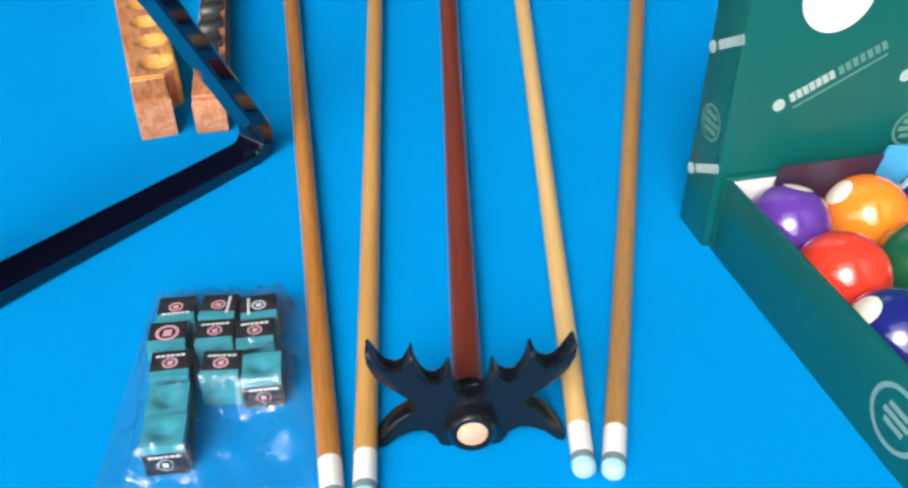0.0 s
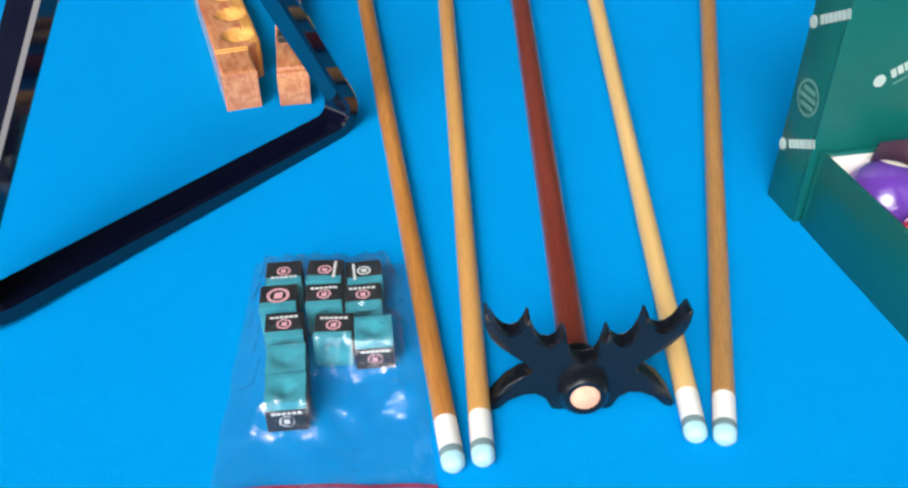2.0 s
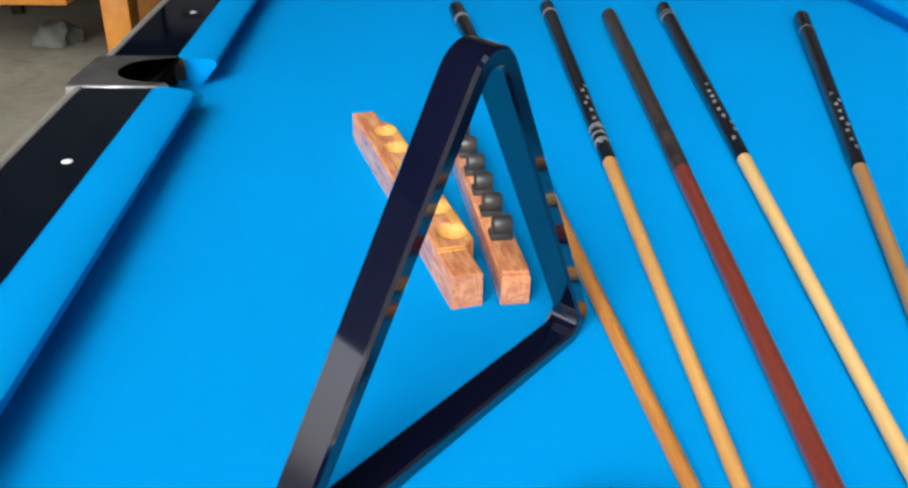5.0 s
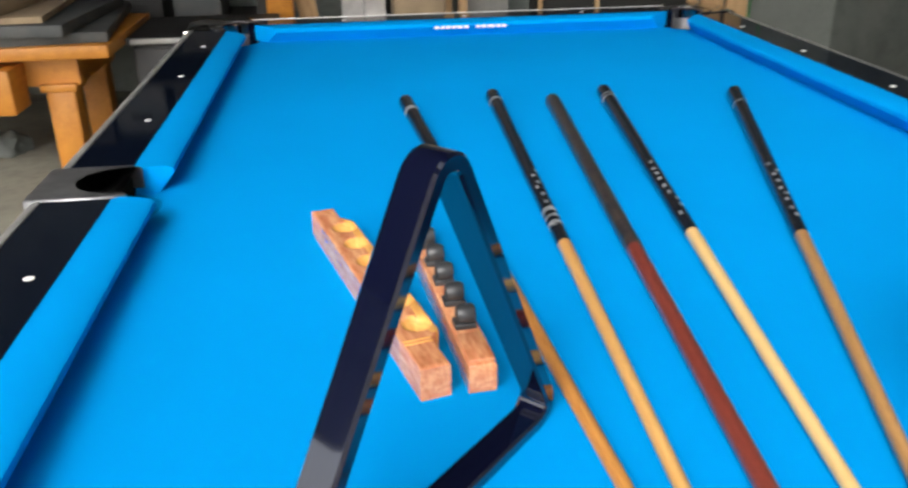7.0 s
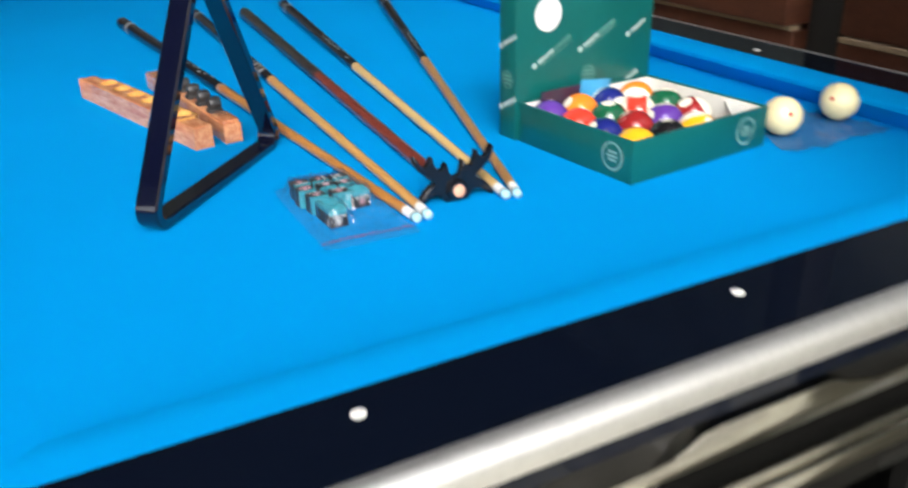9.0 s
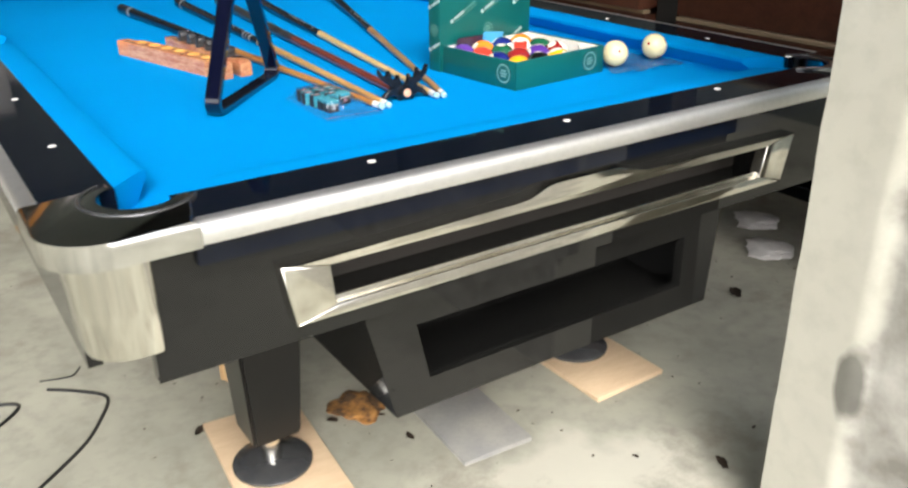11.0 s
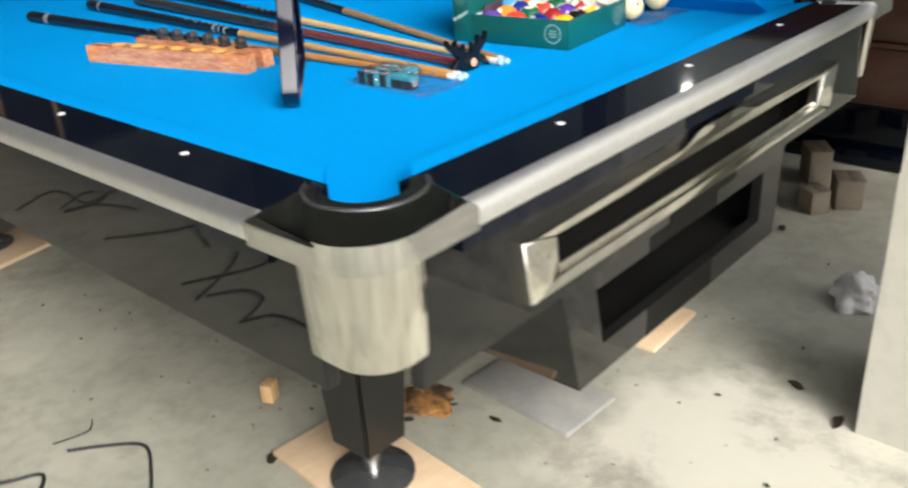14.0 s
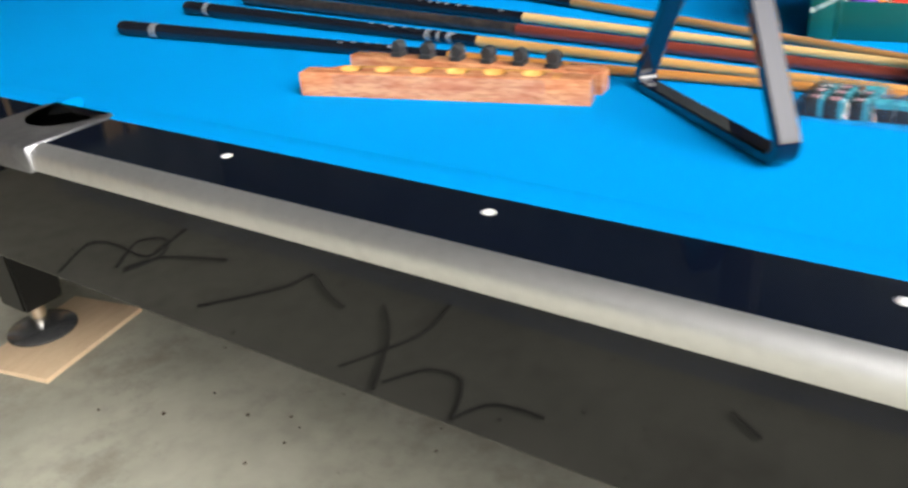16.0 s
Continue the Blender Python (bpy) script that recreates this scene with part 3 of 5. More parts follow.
def build_corner(sx, sy):
    m = flip(sx, sy)
    c = -0.028
    outer = [(0.02, -0.045), (0.008, -0.162)] + arc(-0.092, -0.092, 0.071, 270, 180, 10) + [(-0.163, 0.016), (-0.045, 0.034)]
    pocket = arc(c, c, 0.060, 108, 342, 18)
    g = prism(outer + pocket, 0.799, 0.832, bevel=0.010, seg=5, top_only=True)
    for v in g.verts:
        v.co = m @ v.co
    cap = part("corner_cap", g, M["cap_metal"], table, "polished metal corner cap with a worn dark top", sharp=50)
    g = bmesh.new()
    ring = [(x, y) for x, y in arc(c, c, 0.0695, 118, 332, 20)]
    ring2 = [(x, y) for x, y in arc(c, c, 0.0735, 332, 118, 20)]
    add_prism(g, ring + ring2, 0.828, 0.8336, bevel=0.0015)
    for v in g.verts:
        v.co = m @ v.co
    part("pocket_ring", g, M["foot"], cap, "dark ring round the pocket mouth")
    g = bmesh.new()
    a = arc(c, c, 0.063, 100, 350, 20)
    lo = [g.verts.new(m @ Vector((x * 0.9 + c * 0.1, y * 0.9 + c * 0.1, 0.68))) for x, y in a]
    hi = [g.verts.new(m @ Vector((x, y, 0.828))) for x, y in a]
    for i in range(len(a) - 1):
        g.faces.new((lo[i], lo[i + 1], hi[i + 1], hi[i]))
    g.faces.new(lo)
    part("pocket_liner", g, M["casting"], cap, "dark grey pocket liner")
    # curved metal skirt under the cap
    g = bmesh.new()
    line = [(-0.055, -0.139), (-0.075, -0.139)] + arc(-0.080, -0.080, 0.059, 270, 180, 14) + [(-0.139, -0.06), (-0.139, -0.030)]
    rows = []
    for z, s in ((0.662, 0.94), (0.664, 0.945), (0.73, 0.97), (0.799, 1.0)):
        ro, ri = [], []
        for x, y in line:
            q = Vector((x, y)) * s
            ro.append(g.verts.new(m @ Vector((q.x, q.y, z))))
            ri.append(g.verts.new(m @ Vector((q.x + 0.006, q.y + 0.006, z))))
        rows.append((ro, ri))
    nn = len(line)
    for (a0, b0), (a1, b1) in zip(rows, rows[1:]):
        for i in range(nn - 1):
            g.faces.new((a0[i], a0[i + 1], a1[i + 1], a1[i]))
            g.faces.new((b0[i], b1[i], b1[i + 1], b0[i + 1]))
        g.faces.new((a0[0], a1[0], b1[0], b0[0]))
        g.faces.new((a0[-1], b0[-1], b1[-1], a1[-1]))
    for i in range(nn - 1):
        g.faces.new((rows[0][0][i], rows[0][1][i], rows[0][1][i + 1], rows[0][0][i + 1]))
    part("corner_skirt", g, M["chrome"], table, "curved polished metal corner skirt", sharp=50)


for sx in (0, 1):
    for sy in (0, 1):
        build_corner(sx, sy)


def build_side_pocket(sx):
    m = flip(sx, 0)
    cy = SIDE
    outer = [(-0.03, cy - 0.058), (-0.045, cy - 0.070), (-0.16, cy - 0.070), (-0.163, cy - 0.066), (-0.163, cy + 0.066), (-0.16, cy + 0.070), (-0.045, cy + 0.070), (-0.03, cy + 0.058)]
    pocket = arc(-0.056, cy, 0.058, 62, 298, 18)
    g = prism(outer + pocket, 0.799, 0.832, bevel=0.005, seg=2, top_only=True)
    for v in g.verts:
        v.co = m @ v.co
    cap = part("side_cap", g, M["casting"], table, "dark metal cap round the side pocket", sharp=50)
    g = bmesh.new()
    a = arc(-0.056, cy, 0.057, 80, 280, 18)
    lo = [g.verts.new(m @ Vector((x, y, 0.68))) for x, y in a]
    hi = [g.verts.new(m @ Vector((x, y, 0.828))) for x, y in a]
    for i in range(len(a) - 1):
        g.faces.new((lo[i], lo[i + 1], hi[i + 1], hi[i]))
    g.faces.new(lo)
    part("pocket_liner", g, M["rubber"], cap, "black rubber pocket liner")


build_side_pocket(0)
build_side_pocket(1)

# sights on the rails
dot_bm = lathe([(0.0, 0.0), (0.0062, 0.0), (0.0062, 0.0006), (0.0050, 0.0012), (0.0, 0.0014)], 16)
dot = part("sight", dot_bm, M["dot"], table)
E_SIGHT = 0.075
spots = []
for k in (1, 2, 3, 5, 6, 7):
    y = -E_SIGHT + k * (L + 2 * E_SIGHT) / 8 - (0.022 if k == 5 else 0)
    spots += [(-E_SIGHT, y), (W + E_SIGHT, y)]
for k in (1, 2, 3):
    x = -E_SIGHT + k * (W + 2 * E_SIGHT) / 4
    spots += [(x, -E_SIGHT), (x, L + E_SIGHT)]
dot.location = (*spots[0], TOP)
for x, y in spots[1:]:
    o = dot.copy()
    scene.collection.objects.link(o)
    o.location = (x, y, TOP)


def build_apron():
    z0, z1 = 0.617, 0.799
    a = 0.127
    # side aprons
    for x0, x1 in ((-a, -a + 0.02), (W + a - 0.02, W + a)):
        part("apron", box(x0, x1, -0.04, L + 0.04, z0, z1, bevel=0.002), M["black_panel"], table, "glossy black side panel", sharp=15)
    part("apron", box(-0.06, W + 0.06, L + a - 0.02, L + a, z0, z1, bevel=0.002), M["black_panel"], table, "glossy black end panel", sharp=15)
    # front apron with the slot of the ball return
    g = bmesh.new()
    sx0, sx1, sz0, sz1 = 0.165, 1.075, 0.662, 0.728
    add_box(g, -0.06, W + 0.06, -a, -a + 0.02, sz1, z1)
    add_box(g, -0.06, W + 0.06, -a, -a + 0.02, z0, sz0)
    add_box(g, -0.06, sx0, -a, -a + 0.02, sz0, sz1)
    add_box(g, sx1, W + 0.06, -a, -a + 0.02, sz0, sz1)
    part("apron", g, M["black_panel"], table, "glossy black end panel with a ball slot", smooth=False)
    ret = new("ball_return")
    ret.parent = table
    g = bmesh.new()
    top = [(0.106, 0.738), (0.49, 0.738), (0.515, 0.744), (0.545, 0.7555), (0.56, 0.758), (0.69, 0.758), (0.705, 0.7555), (0.73, 0.744), (0.755, 0.738), (1.14, 0.738), (1.066, 0.7235), (0.176, 0.7235)]
    bottom = [(0.182, 0.663), (1.054, 0.667), (1.118, 0.647), (0.122, 0.647)]
    left = [(0.106, 0.738), (0.176, 0.7235), (0.182, 0.663), (0.122, 0.647)]
    right = [(1.14, 0.738), (1.118, 0.647), (1.054, 0.667), (1.066, 0.7235)]
    up = Matrix(((1, 0, 0, 0), (0, 0, -1, 0), (0, 1, 0, 0), (0, 0, 0, 1)))
    for poly in (top, bottom, left, right):
        add_prism(g, poly, 0.120, 0.144, m=up, bevel=0.003, seg=2, top_only=True)
    part("return_frame", g, M["chrome"], ret, "polished metal frame with a raised middle", sharp=50)
    g = bmesh.new()
    add_tube(g, [(0.18, -0.130, 0.668), (1.056, -0.130, 0.670)], 0.005, 10)
    part("return_lip", g, M["chrome"], ret)
    for nm, b in (("tray_floor", (0.16, 1.08, -0.108, 0.02, 0.655, 0.662)), ("tray_back", (0.16, 1.08, 0.02, 0.03, 0.655, 0.735)), ("tray_top", (0.16, 1.08, -0.108, 0.02, 0.7285, 0.735)),
                  ("tray_side", (0.155, 0.16, -0.106, 0.03, 0.655, 0.735)), ("tray_side", (1.08, 1.085, -0.106, 0.03, 0.655, 0.735))):
        part(nm, box(*b), M["black_panel"], ret, smooth=False)
    # storage box under the slot
    sb = new("storage_box")
    sb.parent = table
    oT, oB = (0.238, 1.004), (0.286, 0.986)
    zt, zb = 0.612, 0.413
    def fx(z, side):
        t = (z - zb) / (zt - zb)
        return oB[side] + (oT[side] - oB[side]) * t
    hz0, hz1 = 0.466, 0.568
    hx0b, hx0t, hx1 = 0.349, 0.327, 0.910
    g = bmesh.new()
    add_prism(g, [(fx(zt, 0), zt), (fx(zt, 1), zt), (fx(hz1, 1), hz1), (fx(hz1, 0), hz1)], 0.085, 0.105, m=up)
    add_prism(g, [(fx(hz0, 0), hz0), (fx(hz0, 1), hz0), (fx(zb, 1), zb), (fx(zb, 0), zb)], 0.085, 0.105, m=up)
    add_prism(g, [(fx(hz1, 0), hz1), (hx0t, hz1), (hx0b, hz0), (fx(hz0, 0), hz0)], 0.085, 0.105, m=up)
    add_prism(g, [(hx1, hz1), (fx(hz1, 1), hz1), (fx(hz0, 1), hz0), (hx1, hz0)], 0.085, 0.105, m=up)
    part("front_panel", g, M["black_panel"], sb, smooth=False)
    for s, d in ((0, 0.012), (1, -0.012)):
        xs = sorted((fx(zb, s), fx(zb, s) + d))
        xt = sorted((fx(zt, s), fx(zt, s) + d))
        q = [(xs[0], zb), (xs[1], zb), (xt[1], zt), (xt[0], zt)]
        part("side_panel", prism(q, -0.36, 0.085, m=up), M["black_panel"], sb, smooth=False)
    part("bottom_panel", box(fx(zb, 0) + 0.012, fx(zb, 1) - 0.012, -0.085, 0.36, zb, zb + 0.012), M["black_panel"], sb, smooth=False)
    part("back_panel", box(0.30, 0.97, 0.10, 0.112, zb + 0.012, zt), M["black_panel"], sb, smooth=False)
    part("underframe", box(0.0, W, -0.06, L + 0.06, 0.64, BED - 0.032), M["frame_wood"], table, "dark wooden underframe")


build_apron()


def build_leg(x, y):
    leg = new("leg")
    leg.parent = table
    g = bmesh.new()
    ht, hb = 0.076, 0.050
    t = [g.verts.new((x + a * ht, y + b * ht, 0.64)) for a, b in ((-1, -1), (1, -1), (1, 1), (-1, 1))]
    u = [g.verts.new((x + a * hb, y + b * hb, 0.158)) for a, b in ((-1, -1), (1, -1), (1, 1), (-1, 1))]
    g.faces.new(t)
    g.faces.new(u[::-1])
    for i in range(4):
        g.faces.new((u[i], u[(i + 1) % 4], t[(i + 1) % 4], t[i]))
    bmesh.ops.bevel(g, geom=list(g.edges), offset=0.006, segments=2, affect='EDGES')
    part("post", g, M["leg_black"], leg)
    at = Matrix.Translation((x, y, 0))
    part("spindle", lathe([(0.02, 0.09), (0.02, 0.165)], 24, at), M["chrome"], leg, "short chrome spindle")
    z = FLOOR + 0.014
    part("foot_plate", lathe([(0.0, z), (0.078, z), (0.082, z + 0.003), (0.082, z + 0.008), (0.078, z + 0.012), (0.03, z + 0.020), (0.0, z + 0.020)], 40, at), M["foot"], leg, "round dark metal foot plate")


for x in (0.225, W - 0.225):
    for y in (0.325, 2.12):
        build_leg(x, y)

# printed maker's line on the far cushion, as plain bars
g = bmesh.new()
random.seed(4)
x = 0.535
widths = [0.020, 0.016, 0.018, 0.016, 0.02, 0.018, -0.02, 0.016, 0.02, 0.008, 0.018, 0.018, 0.016]
for w in widths:
    if w > 0:
        add_box(g, x, x + w * 0.7, L - NOSE - 0.0035, L - NOSE + 0.002, 0.809, 0.817)
    x += abs(w) * 0.95
part("cloth_print", g, M["label_white"], table, "faded white print on the cushion face", smooth=False)["kind"] = "stuff"

# ---------------------------------------------------------------- cues
def build_cue(name, label, tip, joint, butt, shaft, grip, tip_r=0.0062, bridge=False, rings=()):
    tip, joint, butt = Vector((*tip, BED + tip_r)), Vector((*joint, 0)), Vector((*butt, BED + 0.0150))
    length = (butt - tip).length
    j = (joint.xy - tip.xy).length
    e = thing(name, label, "bridge stick" if bridge else "cue", "" if bridge else "cues on the table", at=along(tip, butt))
    rad = lambda s: tip_r + (0.0142 - tip_r) * min(1, s / length) ** 1.5
    s0 = 0.0 if bridge else 0.030
    part("shaft", lathe([(rad(s0 + (j - s0) * i / 8), s0 + (j - s0) * i / 8) for i in range(9)], 20), shaft, e, "smooth turned wooden shaft")
    g = lathe([(rad(j), j), (rad(j) + 0.0004, j + 0.004), (rad(j + 0.2) + 0.0004, j + 0.2), (rad(length - 0.03) + 0.0004, length - 0.03), (0.0146, length - 0.012), (0.0125, length - 0.002), (0.009, length), (0, length)], 20)
    part("handle", g, grip, e, "black wrapped handle")
    if not bridge:
        part("ferrule", lathe([(tip_r * 0.99, 0.010), (tip_r * 1.0, 0.0302)], 20), M["ferrule"], e, "white ferrule")
        part("tip_pad", lathe([(tip_r * 0.99, 0.0055), (tip_r * 0.99, 0.0100)], 20), M["tip_ring"], e, "dark pad under the tip")
        part("tip", lathe([(0, -0.002), (tip_r * 0.6, -0.0012), (tip_r * 0.95, 0.0012), (tip_r, 0.0055)], 20), M["tip"], e, "pale blue chalked leather tip")
    for k, (s, w, mat) in enumerate(rings):
        part("ring", lathe([(rad(s) + 0.0007, s), (rad(s + w) + 0.0007, s + w)], 20), mat, e, "silver ring on the handle")
    random.seed(len(name) + int(1000 * joint.x))
    if not bridge:
        for k in range(9):
            s = j + 0.05 + k * 0.025 + random.uniform(-0.006, 0.006)
            a = random.uniform(-0.5, 0.5)
            g = bmesh.new()
            r = rad(s) + 0.0007
            vs = []
            for i in range(4):
                ang = a + math.pi / 2 + (i - 1.5) * 0.16
                for ds in (0, 0.011):
                    vs.append(g.verts.new((r * math.cos(ang) , r * math.sin(ang), s + ds)))
            for i in range(3):
                g.faces.new((vs[2 * i], vs[2 * i + 1], vs[2 * i + 3], vs[2 * i + 2]))
            part("decal", g, M["decal"], e, "worn silver lettering band")
    return e


build_cue("pool_cue", "brown wooden cue with black handle lying on the cloth", (0.5022, 0.2905), (0.4525, 1.000), (0.3968, 1.757), M["brown_maple"], M["grip"], rings=((0.70, 0.006, M["decal"]), (1.36, 0.02, M["decal"])))
build_cue("pool_cue", "honey maple cue with black ringed handle on the cloth", (0.5172, 0.2930), (0.5445, 1.006), (0.5795, 1.775), M["maple"], M["grip"], rings=((0.765, 0.010, M["decal"]), (0.79, 0.006, M["decal"]), (0.81, 0.012, M["decal"]), (1.40, 0.014, M["decal"])))
build_cue("pool_cue", "pale maple cue with black lettered handle on the cloth", (0.6280, 0.2995), (0.7170, 1.016), (0.8160, 1.772), M["pale_maple"], M["grip"], rings=((1.39, 0.006, M["decal"]), (1.41, 0.004, M["decal"])))
build_cue("pool_cue", "tan wooden cue with black speckled handle on the cloth", (0.6420, 0.2965), (0.8530, 0.987), (1.0777, 1.712), M["grey_maple"], M["grip"], rings=((1.36, 0.005, M["decal"]),))
build_cue("bridge_stick", "dark red wooden rest stick lying on the cloth", (0.5745, 0.340), (0.6290, 0.976), (0.6925, 1.712), M["red_wood"], M["speckle"], 0.0088, True)


def build_bridge_head():
    e = thing("cue_rest", "black plastic antler-shaped cue rest on the stick's end", "cue rest", at=pose(0.5745, 0.3345, BED, -6, 0, -3))
    half = [(0.0, 0.0300), (0.006, 0.0315), (0.0090, 0.0370), (0.0104, 0.0480), (0.0116, 0.0496), (0.0128, 0.0470), (0.0145, 0.0428), (0.0185, 0.0404), (0.0228, 0.0412), (0.0262, 0.0452), (0.0285, 0.0520), (0.0297, 0.0592), (0.0310, 0.0592),
            (0.0322, 0.0540), (0.0345, 0.0500), (0.0385, 0.0482), (0.0428, 0.0494), (0.0465, 0.0530), (0.0495, 0.0590), (0.0516, 0.0630), (0.0530, 0.0622), (0.0526, 0.0555), (0.0495, 0.0480), (0.0445, 0.0420), (0.0375, 0.0365), (0.0300, 0.0310), (0.0262, 0.0268), (0.0275, 0.0245),
            (0.0335, 0.0225), (0.0405, 0.0175), (0.0465, 0.0100), (0.0505, 0.0025), (0.0490, 0.0), (0.0450, 0.0015), (0.0390, 0.0080), (0.0320, 0.0112), (0.0250, 0.0118), (0.0195, 0.0085), (0.0165, 0.0015), (0.0145, 0.0)]
    outline = half + [(-x, z) for x, z in half[::-1]][:-1]
    up = Matrix(((1, 0, 0, 0), (0, 0, -1, 0), (0, 1, 0, 0), (0, 0, 0, 1)))
    g = prism(outline, -0.006, 0.006, m=up, bevel=0.0004, seg=1)
    part("antler_plate", g, M["bridge"], e, "moulded notched antlers", sharp=55)
    m = pose(0, 0.004, 0.0145, 90, 0, 0)
    part("hub", lathe([(0.0, -0.012), (0.0135, -0.012), (0.0145, 0.004), (0.0130, 0.016), (0.0105, 0.0185), (0.0082, 0.0185), (0.0082, 0.014), (0, 0.014)], 28, m), M["bridge"], e, "round socket for the stick")
    part("stick_end", lathe([(0, 0.0142), (0.0080, 0.0142), (0.0078, 0.0178), (0.006, 0.0186), (0, 0.0188)], 24, m), M["end_grain"], e, "pale wooden end of the stick")


build_bridge_head()


# ---------------------------------------------------------------- ball rack
def build_rack():
    R, D, t, h, c = 0.0245, 0.289, 0.0140, 0.0143, 0.0022
    up = Matrix(((1, 0, 0, 0), (0, 0, -1, 0), (0, 1, 0, 0), (0, 0, 0, 1)))
    at = pose(0.3303, 0.5422, BED, 0, 0, 48.6) @ Matrix(((1, 0, 0, 0), (0, 1, -0.07, 0), (0, 0, 1, 0), (0, 0, 0, 1)))
    e = thing("triangle_rack", "glossy black triangular ball rack standing upright on the cloth", "ball rack", at=at)
    centres = [(-D / 2, R), (D / 2, R), (0, R + D * 0.8660)]
    def loop(o, y):
        r = R - o
        pts = []
        for (cx, cz), a0 in zip(centres, (150, 270, 30)):
            for x, z in arc(cx, cz, r, a0, a0 + 120, 8):
                pts.append(Vector((x, y, z * 0.978)))
        return pts
    g = bmesh.new()
    loops = [[g.verts.new(p) for p in loop(o, y)] for o, y in ((0, -h + c), (c, -h), (t - c, -h), (t, -h + c), (t, h - c), (t - c, h), (c, h), (0, h - c))]
    n = len(loops[0])
    for i in range(8):
        a, b = loops[i], loops[(i + 1) % 8]
        for j in range(n):
            g.faces.new((a[j], a[(j + 1) % n], b[(j + 1) % n], b[j]))
    ob = part("frame", g, M["rack_black"], e, sharp=35)
    # pale patches laid on one rounded corner to imitate its glint
    for i, (x, y, w) in enumerate(((0.146, -0.004, 0.007), (0.150, 0.006, 0.005), (0.143, 0.012, 0.005))):
        g = bmesh.new()
        a0, r0 = radians(-8 + 22 * i), R + 0.0004
        vs = []
        for k in range(4):
            a = a0 + k * 0.10
            for yy in (y - w / 2, y + w / 2):
                vs.append(g.verts.new((D / 2 + r0 * math.cos(a), yy, (R + r0 * math.sin(a)) * 0.978)))
        for k in range(3):
            g.faces.new((vs[2 * k], vs[2 * k + 1], vs[2 * k + 3], vs[2 * k + 2]))
        part("sticker", g, M["decal"], e, "small pale patch imitating a corner glint", smooth=False)


build_rack()


# ---------------------------------------------------------------- wall cue rack halves, laid on the cloth
def build_rack_bar_holes():
    dx, dy = -0.110, 0.414
    e = thing("wall_cue_rack", "varnished reddish wooden cue rack bar with six dished cups", "cue rack", "wall rack halves", at=pose(0.3565, 0.703, BED, 0, 0, math.degrees(math.atan2(-dx, dy))))
    ln, top = 0.428, 0.035
    cups = [0.083 + k * 0.0545 for k in range(6)]
    def right(y):
        near = min(1, max(0, (y - 0.052) / 0.012))
        far = min(1, max(0, (ln - 0.038 - y) / 0.018))
        return 0.010 + 0.013 * min(near, far)
    g = bmesh.new()
    nx, ny = 22, 150
    grid = []
    for j in range(ny + 1):
        y = ln * j / ny
        row = []
        for i in range(nx + 1):
            x = -0.020 + (right(y) + 0.020) * i / nx
            d = min(math.hypot(x - 0.006, (y - c) * 0.95) for c in cups)
            z = top - 0.011 * max(0.0, 1 - (d / 0.0155) ** 2)
            if i in (0, nx) or j in (0, ny):
                z = min(z, top - 0.0015)
            row.append(g.verts.new((x, y, z)))
        grid.append(row)
    for j in range(ny):
        for i in range(nx):
            f = g.faces.new((grid[j][i], grid[j][i + 1], grid[j + 1][i + 1], grid[j + 1][i]))
            m = f.calc_center_median()
            f.material_index = 1 if (0.06 < m.y < ln - 0.028 and (m.z < top - 0.001 or m.x > 0.012)) else 0
    rim = [grid[0][i] for i in range(nx + 1)] + [grid[j][nx] for j in range(1, ny + 1)] + [grid[ny][i] for i in range(nx - 1, -1, -1)] + [grid[j][0] for j in range(ny - 1, 0, -1)]
    low = [g.verts.new((v.co.x, v.co.y, 0)) for v in rim]
    for i in range(len(rim)):
        f = g.faces.new((rim[i], low[i], low[(i + 1) % len(rim)], rim[(i + 1) % len(rim)]))
        f.material_index = 1 if 0.06 < f.calc_center_median().y < ln - 0.03 and f.calc_center_median().x > 0.0 else 0
    g.faces.new(low[::-1])
    part("bar", g, [M["rosewood"], M["honey_wood"]], e, "reddish bar whose six cups are honey-coloured", sharp=50)
    for y in (0.044, 0.050):
        part("bead", box(-0.0195, 0.0098, y, y + 0.0018, top - 0.002, top + 0.0012, bevel=0.0004), M["honey_wood"], e, "thin turned bead line")


